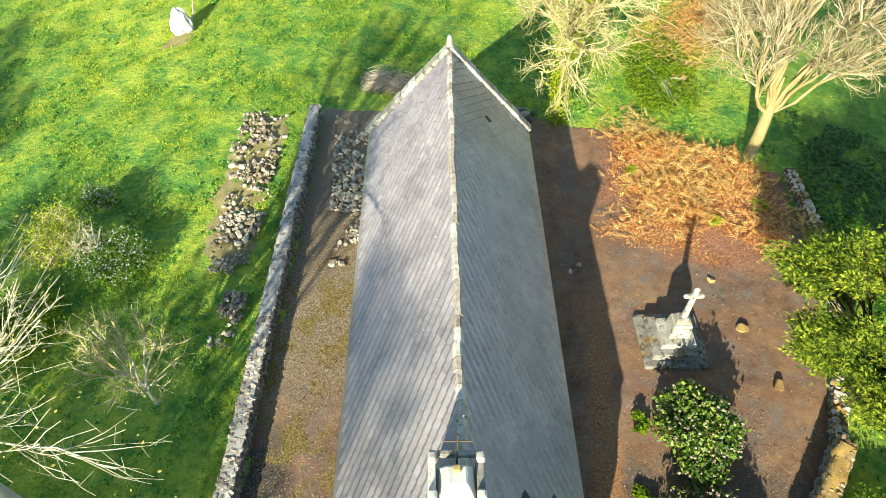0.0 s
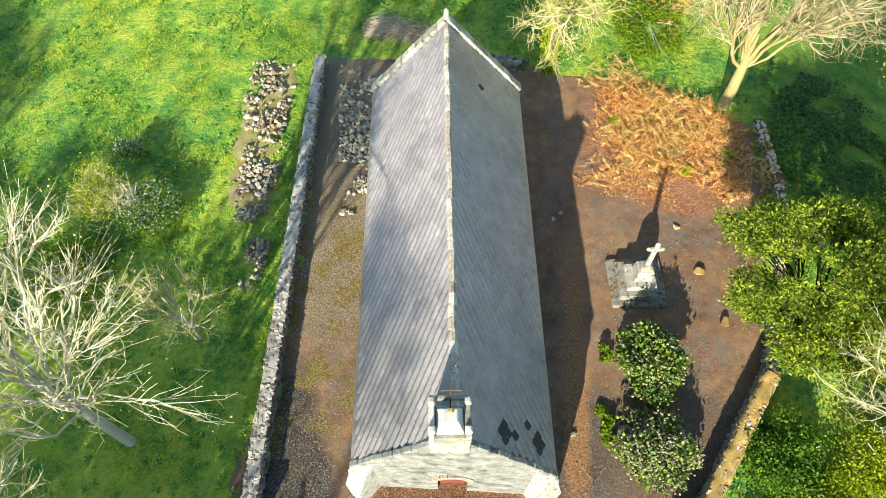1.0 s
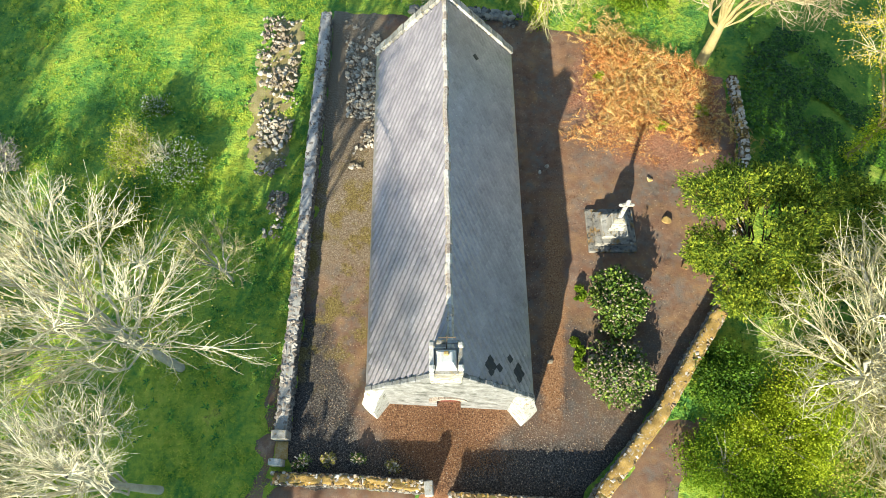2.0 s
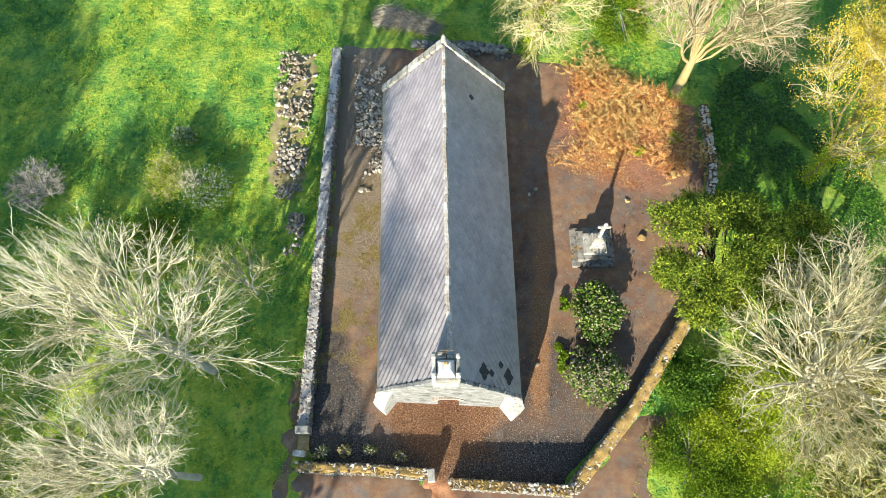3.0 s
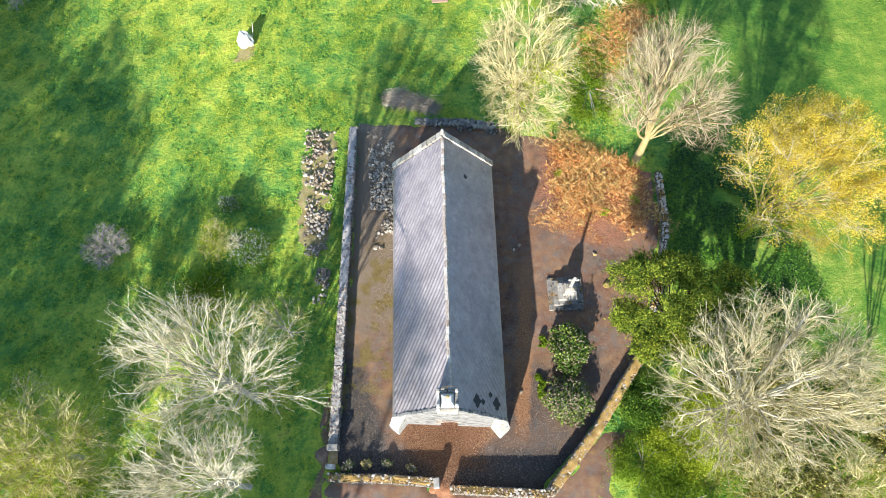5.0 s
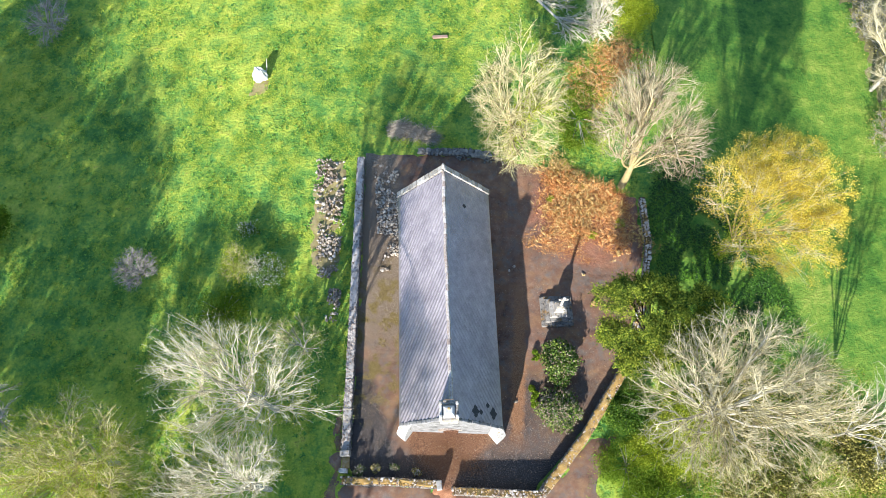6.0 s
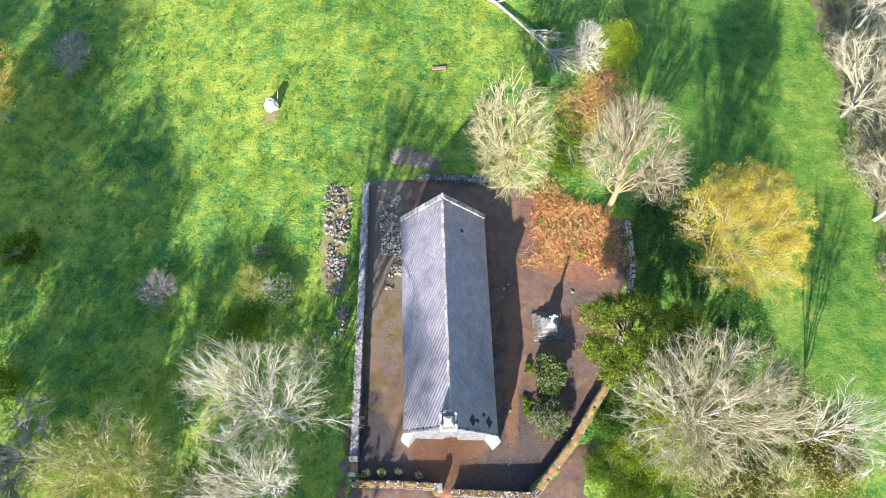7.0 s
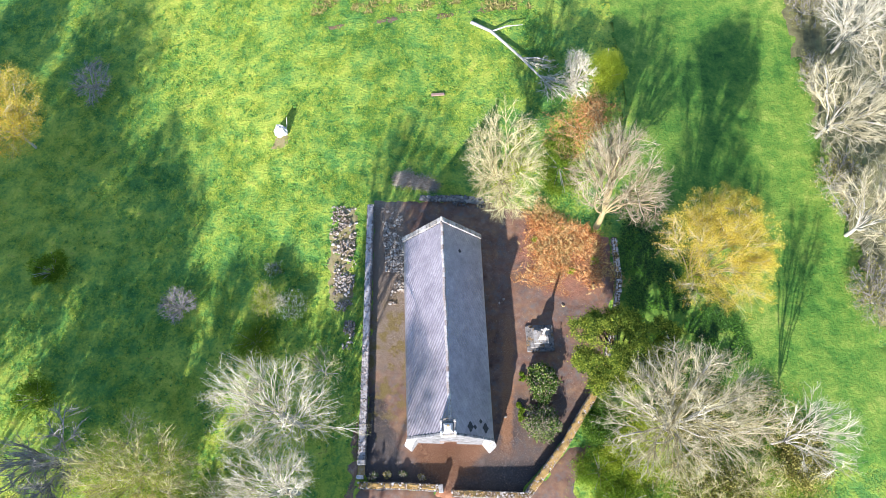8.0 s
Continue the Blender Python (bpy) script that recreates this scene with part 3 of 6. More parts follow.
def plant(name, seed, x, y, height, spread, label, category="tree", bark=None, twig=None, tips=1200, limbs=9, lobes=18, deep=None, low=0.30, fork=0.22, lean=(0, 0), leaves=None, leaf_n=0,
          leaf_size=0.14, leaf_drift=0.25, group="", ivy=0, trunk_r=None, extra=(), thin=0.0082, twigs=3, twig_len=0.42, leaf_side=None, ivy_side=(-1, 0, 0), wild=0.09, size=(0.30, 0.50)):
    """A tree: a trunk, its limbs, a crown of branches and twigs and, where it bears them, leaves and ivy. low: where the crown begins, as a share of the height; deep: its reach along y."""
    r = np.random.default_rng(seed)
    ob = thing(name, x, y, ground_z(x, y), label, category, group)
    rz = height * (1 - low) / 2
    mid = np.array((lean[0] * height, lean[1] * height, height * low + rz))
    p = crown_points(tips, spread, deep or spread, rz, lobes, r, extra=extra, size=size) + mid
    p[:, 2] = np.clip(p[:, 2], 0.05 * height, None)
    root = np.array((lean[0] * 0.8, lean[1] * 0.8, 1.0)) * height * fork
    kids = max(3, round((tips / limbs / 5) ** 0.5))
    orders, heading = branch_out(p, root, root, (limbs, kids, kids), r, thin, wild=wild)
    base = trunk_r or max(orders[0][1][:, 0].max() * 1.5, 0.03)
    geo("trunk", *tubes_along(np.array([[(0, 0, -0.35), root * 0.5 + (0.03, -0.02, 0), root, root + (mid - root) * 0.45]]), np.array([[base * 1.15, base, base * 0.85, base * 0.12]]), 9), bark or BARK, ob, smooth=True)
    for line, rad in zip(*orders[0]):
        geo("limb", *tubes_along(line[None], rad[None], 6), bark or BARK, ob, smooth=True)
    fine = [tubes_along(*o, 4) for o in orders[1:-1]] + [tubes_along(*orders[-1], 3)]
    if twigs:
        lines = np.repeat(orders[-1][0], twigs, 0)
        m = len(lines)
        u = r.uniform(0.25, 1.0, m) * (lines.shape[1] - 1)
        k = np.minimum(u.astype(int), lines.shape[1] - 2)
        row = np.arange(m)
        s = lines[row, k] + (lines[row, k + 1] - lines[row, k]) * (u - k)[:, None]
        d = unit(np.repeat(heading, twigs, 0) + r.normal(0, 0.7, (m, 3)) + (0, 0, 0.12))
        e = s + d * (twig_len * r.uniform(0.5, 1.25, m))[:, None]
        fine.append(tubes_along(np.stack([s, e], 1), np.array([[0.62, 0.34]]) * thin * np.ones((m, 1)), 3))
    geo("crown", *joined(fine), twig or TWIG, ob, "fine bare twigs")
    if leaves:
        w = np.ones(len(p)) if leaf_side is None else np.clip(0.5 + (p - mid) @ np.array(leaf_side), 0.04, 1.4)
        sel = r.choice(len(p), leaf_n, p=w / w.sum())
        q = p[sel] + r.normal(0, leaf_drift, (leaf_n, 3)) - heading[sel] * (r.uniform(0, 0.5, leaf_n) * leaf_drift)[:, None]
        q[:, 2] = np.maximum(q[:, 2], 0.1)
        geo("leaves", *scatter(LEAF_V, LEAF_F, q, rotations(leaf_n), r.uniform(0.6, 1.3, leaf_n) * leaf_size), leaves, ob, "small clustered leaves")
    if ivy:
        climb = np.concatenate([bow(np.zeros((1, 3)), root[None] * 0.5, root[None], 12)[0]] + list(orders[0][0][np.argsort(-(orders[0][0][:, -1] @ np.array(ivy_side, float)))[: limbs // 3]]))
        q = climb[r.integers(0, len(climb), ivy)] + r.normal(0, 0.26, (ivy, 3))
        q[:, 2] = np.maximum(q[:, 2], 0.05)
        geo("ivy", *scatter(LEAF_V, LEAF_F, q, rotations(ivy), r.uniform(0.6, 1.3, ivy) * 0.13), LEAF_SUNNY, ob, "bright ivy climbing the trunk")
    return ob


def blob_points(n, rx, ry, h, lumps, seed, hollow=0.55):
    """Points over an uneven heap of rounded clumps."""
    r = np.random.default_rng(seed)
    turn, out = r.uniform(0, 2 * np.pi, lumps), 0.70 * np.sqrt(r.uniform(0, 1, lumps))
    c = np.stack([out * np.cos(turn) * rx, out * np.sin(turn) * ry, r.uniform(0.25, 0.72, lumps) * h], 1)
    fall = 1 - 0.55 * (np.abs(c[:, 0]) / rx) ** 2 - 0.55 * (np.abs(c[:, 1]) / ry) ** 2
    c[:, 2] *= np.clip(fall, 0.35, 1)
    rad = r.uniform(0.20, 0.42, lumps) * min(rx, ry, h * 1.2)
    k = r.integers(0, lumps, n)
    d = r.normal(0, 1, (n, 3))
    d /= np.linalg.norm(d, axis=1)[:, None]
    d[:, 2] = np.abs(d[:, 2]) * 0.9 - 0.12
    p = c[k] + d * (rad[k] * r.uniform(hollow, 1.08, n) ** 0.6)[:, None]
    p += r.normal(0, 0.07 * min(rx, ry), (n, 3))
    p[:, 2] = np.clip(p[:, 2], 0.03, None)
    return p, d


def shrub(name, x, y, rx, ry, h, label, mat, n, leaf, lumps=14, seed=1, flowers=None, flower_n=0, flower_size=0.12, category="shrub", stems=True, group="", twig=None, flower_label="pale flower heads"):
    ob = thing(name, x, y, ground_z(x, y), label, category, group)
    p, d = blob_points(n, rx, ry, h, lumps, seed)
    v, f = scatter(LEAF_V, LEAF_F, p, rotations(n), RNG.uniform(0.6, 1.35, n) * leaf)
    geo("foliage", v, f, mat, ob)
    if flowers:
        p, d = blob_points(flower_n, rx, ry, h * 1.04, lumps, seed, hollow=1.0)
        p = p[p[:, 2] > 0.35 * h]
        v, f = scatter(FLORET_V, FLORET_F, p, rotations(len(p), 0.5), RNG.uniform(0.6, 1.3, len(p)) * flower_size)
        geo("blossom", v, f, flowers, ob, flower_label, kind="stuff")
    if stems:
        rnd = random.Random(seed)
        for i in range(10):
            a = rnd.uniform(0, 6.28)
            e = Vector((math.cos(a) * rx * 0.6, math.sin(a) * ry * 0.6, h * rnd.uniform(0.5, 0.8)))
            stem = Tubes()
            stem.add([Vector((0, 0, -0.1)), e * 0.45 + Vector((0, 0, 0.1 * h)), e], [0.05, 0.035, 0.012], 4)
            geo("stem", stem.v, stem.f, twig or BARK, ob, "woody stem")
    return ob

# ---- the land ----
def axis(lo, hi, step, far):
    out = list(np.arange(lo, hi + 1e-6, step))
    d, a, b = step, lo, hi
    before, after = [], []
    while b < far:
        d *= 1.5
        a, b = a - d, b + d
        before.append(a)
        after.append(b)
    return before[::-1] + out + after


def build_ground():
    xs, ys = axis(-46, 50, 0.6, 1500), axis(-14, 62, 0.6, 1500)
    verts, faces = [], []
    for y in ys:
        for x in xs:
            near = 1.0 if -50 < x < 55 and -20 < y < 66 else 0.0
            bumps = 0.10 * noise.noise(Vector((x * 0.35, y * 0.35, 2.0))) + 0.05 * noise.noise(Vector((x * 1.1, y * 1.1, 5.0)))
            verts.append((x, y, ground_z(x, y) + near * bumps * (0.08 if -7 < x < 15 and 0 < y < 26 else 1.0)))
    nx = len(xs)
    for j in range(len(ys) - 1):
        for i in range(nx - 1):
            faces.append((j * nx + i, j * nx + i + 1, (j + 1) * nx + i + 1, (j + 1) * nx + i))
    return geo("ground", verts, faces, GRASS, smooth=True, label="bright green meadow grass with shaded patches", kind="structure")


def inside(poly, x, y):
    """Signed distance to a polygon: above zero inside."""
    best, odd = 1e9, False
    n = len(poly)
    for i in range(n):
        (ax, ay), (bx, by) = poly[i], poly[(i + 1) % n]
        dx, dy = bx - ax, by - ay
        t = max(0.0, min(1.0, ((x - ax) * dx + (y - ay) * dy) / (dx * dx + dy * dy)))
        best = min(best, math.hypot(x - ax - t * dx, y - ay - t * dy))
        if (ay > y) != (by > y) and x < ax + (y - ay) / (by - ay) * dx:
            odd = not odd
    return best if odd else -best


def patch(name, poly, mat, label, top=0.03, step=0.3, ragged=0.5, seed=0.0, rough=0.03, speckle=0.0):
    """Bare earth laid over the meadow: its ragged rim dips under the grass."""
    xs = [p[0] for p in poly]
    ys = [p[1] for p in poly]
    x0, y0 = min(xs) - 1, min(ys) - 1
    nx, ny = int((max(xs) + 1 - x0) / step) + 1, int((max(ys) + 1 - y0) / step) + 1
    d = {}
    verts, index, faces = [], {}, []
    for j in range(ny):
        for i in range(nx):
            x, y = x0 + i * step, y0 + j * step
            s = inside(poly, x, y) + ragged * (noise.noise(Vector((x * 0.9, y * 0.9, seed))) + 0.5 * noise.noise(Vector((x * 2.3, y * 2.3, seed + 4))))
            d[i, j] = s
            if s > -0.8:
                z = ground_z(x, y) - 0.16 + (0.16 + top) * smoothstep(-0.45, 0.35, s) + rough * noise.noise(Vector((x * 1.7, y * 1.7, seed + 9))) + speckle * noise.noise(Vector((x * 3.7, y * 3.7, seed + 2)))
                index[i, j] = len(verts)
                verts.append((x, y, z))
    for j in range(ny - 1):
        for i in range(nx - 1):
            q = [(i, j), (i + 1, j), (i + 1, j + 1), (i, j + 1)]
            if all(k in index for k in q):
                faces.append(tuple(index[k] for k in q))
    return geo(name, verts, faces, mat, smooth=True, label=label, kind="structure")


ground = build_ground()
COURT = [(-6.3, 2.0), (-0.7, 1.6), (5.4, 1.2), (11.7, 8.3), (14.6, 17.6), (14.6, 21.5), (8.5, 24.3), (3.7, 25.4), (-5.6, 25.8)]
courtyard = patch("courtyard", COURT, COURT_EARTH, "bare reddish-brown earth court with gravelly ground and painted shade towards the gate", top=0.05, ragged=0.35)
side_path = patch("side_path", [(-8.2, -6.0), (-6.7, -6.0), (-6.6, 6.4), (-7.0, 9.0), (-7.6, 4.0)], EARTH, "trodden bare earth along the outside of the wall", ragged=0.5, seed=5.0)
front_path = patch("front_path", [(-6.9, -9.0), (8.5, -9.0), (9.6, 1.5), (10.8, 4.6), (9.2, 4.6), (5.6, 1.5), (-6.7, 2.4)], EARTH, "earth and stones outside the gate", ragged=0.6, seed=7.0)
door_path = patch("door_path", [(-1.1, -3.0), (0.2, -3.0), (0.45, 2.0), (-0.75, 2.2)], NEEDLES, "rusty-brown trodden path through the gate", top=0.06, ragged=0.5, seed=17.0, step=0.12, speckle=0.04)
back_path = patch("back_path", [(-11.0, 44.6), (4.0, 46.0), (9.0, 46.6), (9.0, 47.1), (2.0, 46.7), (-11.0, 45.2)], EARTH, "faint trodden path across the far meadow", top=0.0, ragged=0.7, seed=8.0)

east_field = patch("east_field", [(15.5, 7.0), (22.0, 2.0), (37.0, 2.0), (36.6, 30.0), (37.4, 58.0), (18.5, 58.0), (18.0, 38.0), (16.5, 26.0)], GRASS_EAST, "short mown grass of the eastern field", top=0.16, step=0.6, ragged=2.0, seed=23.0, rough=0.08)
hedge_floor = patch("hedge_floor", [(36.6, 6.0), (50.0, 6.0), (50.0, 60.0), (36.6, 60.0), (35.8, 40.0), (36.0, 20.0)], HEDGE_FLOOR, "brown leaf-strewn ground under the hedge", top=0.20, step=0.6, ragged=1.4, seed=24.0, rough=0.08)

# ---- the chapel ----
CX, Y0, Y1 = 0.2, 5.05, 20.85
EAVE, RIDGE_Z, HALF = 2.62, 6.2, 3.08
FLOOR = -0.42
SLOPE = math.atan2(RIDGE_Z - EAVE, HALF)
WALL = 2.82


def front_y(x):
    return Y0 - 0.06 * (x - CX)


def roof_z(x):
    return RIDGE_Z - abs(x - CX) * math.tan(SLOPE)


def gable_part(name, y_out, y_in, rise, mat, parent, label, skew=0.0, door=False):
    """A pointed end wall, its raised top following the roof; an arched doorway through it where asked."""
    bm = bmesh.new()
    outline = [(-WALL, FLOOR), (-WALL, roof_z(CX - WALL) + rise), (0.0, RIDGE_Z + rise), (WALL, roof_z(CX + WALL) + rise), (WALL, FLOOR)]
    if door:
        arch = [(0.48, FLOOR), (0.48, 1.35)] + [(0.48 * math.cos(a), 1.35 + 0.48 * math.sin(a)) for a in np.linspace(0.2, math.pi - 0.2, 8)] + [(-0.48, 1.35), (-0.48, FLOOR)]
        outline = outline + arch
    a = [bm.verts.new((CX + x, y_out - skew * x, z)) for x, z in outline]
    b = [bm.verts.new((CX + x, y_in - skew * x, z)) for x, z in outline]
    bm.faces.new(a)
    bm.faces.new(b[::-1])
    n = len(a)
    for i in range(n):
        bm.faces.new((a[(i + 1) % n], a[i], b[i], b[(i + 1) % n]))
    bmesh.ops.recalc_face_normals(bm, faces=bm.faces)
    return part(name, bm, mat, parent, label)


chapel = thing("chapel", CX, (Y0 + Y1) / 2, FLOOR, "small stone chapel with a steep grey slate roof and bell turret", "chapel")


def of_chapel(ob, up=chapel):
    """Hang a mesh that was laid out in the world under the chapel or one of its parts."""
    ob.parent = up
    ob.matrix_parent_inverse = up.matrix_world.inverted()
    return ob


front_wall = of_chapel(gable_part("front_wall", Y0, Y0 + 0.55, -0.03, RENDERED, None, "sunlit whitish gable wall with a doorway", skew=0.06, door=True))
back_wall = of_chapel(gable_part("back_wall", Y1, Y1 - 0.55, -0.03, RENDERED, None, "whitish rear gable wall", skew=0.0))
for s in (-1, 1):
    of_chapel(box_part("side_wall", (CX + s * WALL - (0.5 if s > 0 else 0), Y0 + 0.6, FLOOR), (CX + s * WALL + (0.5 if s < 0 else 0), Y1 - 0.6, EAVE - 0.12), RENDERED, label="low rendered side wall"))

# roof deck: two boards under the slates
bm = bmesh.new()
for s in (-1, 1):
    lo, hi = (CX + s * (HALF + 0.02), EAVE), (CX, RIDGE_Z - 0.06)
    quad = []
    for (x, z), y in ((lo, Y0 + 0.06 - 0.06 * s * HALF), (lo, Y1 - 0.26), (hi, Y1 - 0.26), (hi, Y0 + 0.06)):
        quad.append((x, y, z - 0.02))
    top = [bm.verts.new(q) for q in quad]
    low = [bm.verts.new((q[0], q[1], q[2] - 0.12)) for q in quad]
    bm.faces.new(top)
    bm.faces.new(low[::-1])
    for i in range(4):
        bm.faces.new((top[i], low[i], low[(i + 1) % 4], top[(i + 1) % 4]))
bmesh.ops.recalc_face_normals(bm, faces=bm.faces)
roof = of_chapel(part("roof", bm, SLATE, None, "steep roof of diamond-laid grey slates"))


def gable_coping(y_lo, y_hi, rise, drop, mat, name, label, skew=0.0, proud=0.0):
    """Stones along both rakes of a gable, each a block of its own."""
    n = 11
    length = HALF / math.cos(SLOPE)
    for s in (-1, 1):
        for i in range(n):
            a, b = i / n * length, (i + 1) / n * length - 0.012
            bm = bmesh.new()
            add_box(bm, (a, y_lo, -drop), (b, y_hi, rise + random.uniform(-0.02, 0.02)), bevel=0.025, jitter=0.012)
            turn = Matrix.Rotation(SLOPE, 4, "Y")
            bmesh.ops.transform(bm, matrix=turn, verts=bm.verts)
            if s < 0:
                bmesh.ops.scale(bm, vec=(-1, 1, 1), verts=bm.verts)
                bmesh.ops.reverse_faces(bm, faces=bm.faces)
            for v in bm.verts:
                v.co.y -= skew * v.co.x
                v.co += Vector((CX, 0, RIDGE_Z))
            of_chapel(part(name, bm, mat, None, label if i == 0 else ""))


gable_coping(Y0 - 0.03, Y0 + 0.15, 0.09, 0.03, RENDERED, "coping_stone", "pale raised coping along the gable", skew=0.06)
gable_coping(Y1 - 0.34, Y1 + 0.04, 0.16, 0.03, LIMESTONE, "coping_stone", "pale raised coping along the gable")
of_chapel(box_part("finial", (CX - 0.13, Y1 - 0.30, RIDGE_Z + 0.1), (CX + 0.13, Y1 + 0.02, RIDGE_Z + 0.52), LIMESTONE, label="worn stone stump on the rear gable", bevel=0.05, taper=0.45))

# diagonal corner buttresses with sloping heads
for s, tip in ((-1, (-2.87, 4.68)), (1, (3.03, 4.28))):
    root = Vector((CX + s * (WALL - 0.22), front_y(CX + s * WALL) + 0.22, 0))
    end = Vector((tip[0], tip[1], 0))
    out = Vector((s * 0.62, -0.78, 0)).normalized()
    side = Vector((-out.y, out.x, 0))
    bm = bmesh.new()
    half, reach = 0.30, 0.86
    prof = [(0.0, FLOOR), (reach, FLOOR), (reach, 1.55), (0.62, 2.05), (0.60, 2.35), (0.0, 2.95)]
    a = [bm.verts.new(root + out * d + side * half + Vector((0, 0, z))) for d, z in prof]
    b = [bm.verts.new(root + out * d - side * half + Vector((0, 0, z))) for d, z in prof]
    bm.faces.new(a)
    bm.faces.new(b[::-1])
    for i in range(len(prof)):
        k = (i + 1) % len(prof)
        bm.faces.new((a[k], a[i], b[i], b[k]))
    bmesh.ops.recalc_face_normals(bm, faces=bm.faces)
    bmesh.ops.bevel(bm, geom=list(bm.edges), offset=0.03, segments=1, affect="EDGES")
    of_chapel(part("buttress", bm, LIMESTONE, None, "diagonal stone corner buttress"))

# door, its red surround and step
of_chapel(box_part("door", (CX - 0.46, Y0 + 0.22, FLOOR + 0.06), (CX + 0.46, Y0 + 0.30, 1.78), DOOR_WOOD, label="red-brown plank door", bevel=0.01))
bm = bmesh.new()
for i in range(9):
    a0, a1 = math.pi * (i + 0.04) / 9, math.pi * (i + 0.96) / 9
    ring = []
    for r in (0.50, 0.74):
        for a in (a0, a1):
            ring.append((CX - 0.05 + r * math.cos(a), r * math.sin(a) + 1.35))
    q = [ring[0], ring[2], ring[3], ring[1]]
    f = [bm.verts.new((x, Y0 - 0.07, z)) for x, z in q]
    k = [bm.verts.new((x, Y0 + 0.1, z)) for x, z in q]
    bm.faces.new(f)
    bm.faces.new(k[::-1])
    for j in range(4):
        bm.faces.new((f[(j + 1) % 4], f[j], k[j], k[(j + 1) % 4]))
bmesh.ops.recalc_face_normals(bm, faces=bm.faces)
of_chapel(part("door_arch", bm, RIDGE, None, "reddish brick arch over the door"))
of_chapel(box_part("doorstep", (CX - 0.55, Y0 - 0.62, FLOOR), (CX + 0.35, Y0 - 0.02, FLOOR + 0.17), LIMESTONE, label="worn grey stone doorstep", bevel=0.03, jitter=0.02))

PALE_CAP = material("bleached_cap_stone", [(0.40, 0.39, 0.36), (0.58, 0.57, 0.54), (0.70, 0.69, 0.66)], scale=3, fine=20, bump=0.4, dist=0.02)
# bell turret astride the front gable
BX, BY = 0.06, 5.42
bell_turret = of_chapel(box_part("bell_turret", (BX - 0.52, BY - 0.5, 5.35), (BX + 0.52, BY + 0.5, 6.28), LIMESTONE, label="small white stone bell turret", bevel=0.03))
for sx in (-1, 1):
    px = BX + sx * 0.45
    of_chapel(box_part("side_cheek", (px - 0.075, BY - 0.5, 6.28), (px + 0.075, BY + 0.56, 6.94), LIMESTONE, bevel=0.02, jitter=0.01), bell_turret)
    for sy in (-1, 1):
        py = BY + sy * 0.36 + 0.04
        of_chapel(box_part("pinnacle", (px - 0.10, py - 0.12, 6.94), (px + 0.10, py + 0.12, 7.10), LIMESTONE, bevel=0.03, taper=0.3), bell_turret)
of_chapel(box_part("front_cheek", (BX - 0.37, BY - 0.5, 6.28), (BX + 0.37, BY - 0.34, 6.80), LIMESTONE, bevel=0.02, jitter=0.01), bell_turret)
of_chapel(box_part("lintel", (BX - 0.37, BY + 0.46, 6.78), (BX + 0.37, BY + 0.56, 6.94), LIMESTONE, bevel=0.015), bell_turret)
of_chapel(box_part("cap_stone", (BX - 0.36, BY - 0.40, 6.74), (BX + 0.36, BY + 0.30, 7.26), PALE_CAP, label="steep bright white cap stone", bevel=0.03, taper=0.48), bell_turret)
of_chapel(box_part("cap_knob", (BX - 0.08, BY - 0.02, 7.25), (BX + 0.08, BY + 0.12, 7.36), LICHEN, label="orange-lichened knob", bevel=0.03), bell_turret)
bm = bmesh.new()
bmesh.ops.create_cone(bm, cap_ends=True, segments=12, radius1=0.21, radius2=0.10, depth=0.30, matrix=Matrix.Translation((BX, BY, 6.52)))
of_chapel(part("bell", bm, BRONZE, None, "small dull bronze bell"), bell_turret)
tubes = Tubes()
tubes.add([Vector((BX + 0.02, BY + 0.45, 6.3)), Vector((BX + 0.02, BY + 0.5, 7.75))], [0.02, 0.015], 6)
tubes.add([Vector((BX - 0.25, BY + 0.5, 7.45)), Vector((BX + 0.29, BY + 0.5, 7.45))], [0.015, 0.015], 6)
of_chapel(geo("iron_cross", tubes.v, tubes.f, IRON, None, "thin rusty iron cross behind the turret"), bell_turret)

# ridge tiles
n_ridge = 40
y_a, y_b = BY + 0.5, Y1 - 0.36
prof = [(-0.115, -0.13), (-0.10, -0.075), (-0.045, 0.03), (0.045, 0.03), (0.10, -0.075), (0.115, -0.13)]
step = (y_b - y_a) / n_ridge
rv, rf = [], []
for j, yy in enumerate((0.0, step - 0.004)):
    for x, z in prof:
        rv.append((x * (1.0 if j else 1.03), yy, z + (0.0 if j else 0.006)))
k = len(prof)
for i in range(k - 1):
    rf.append((i, i + 1, k + i + 1, k + i))
rf.append(tuple(range(k))[::-1])
rf.append(tuple(range(k, 2 * k)))
RIDGE_MESH = mesh_from("ridge_tile", rv, rf, RIDGE)
for i in range(n_ridge):
    ob = new("ridge_tile", RIDGE_MESH)
    ob.matrix_world = pose(CX + 0.018 * math.sin(i * 0.7) + random.uniform(-0.012, 0.012), y_a + i * step, RIDGE_Z + 0.03 + random.uniform(-0.01, 0.012), random.uniform(-1, 1), random.uniform(-3, 3), random.uniform(-1.5, 1.5))
    of_chapel(ob, roof)

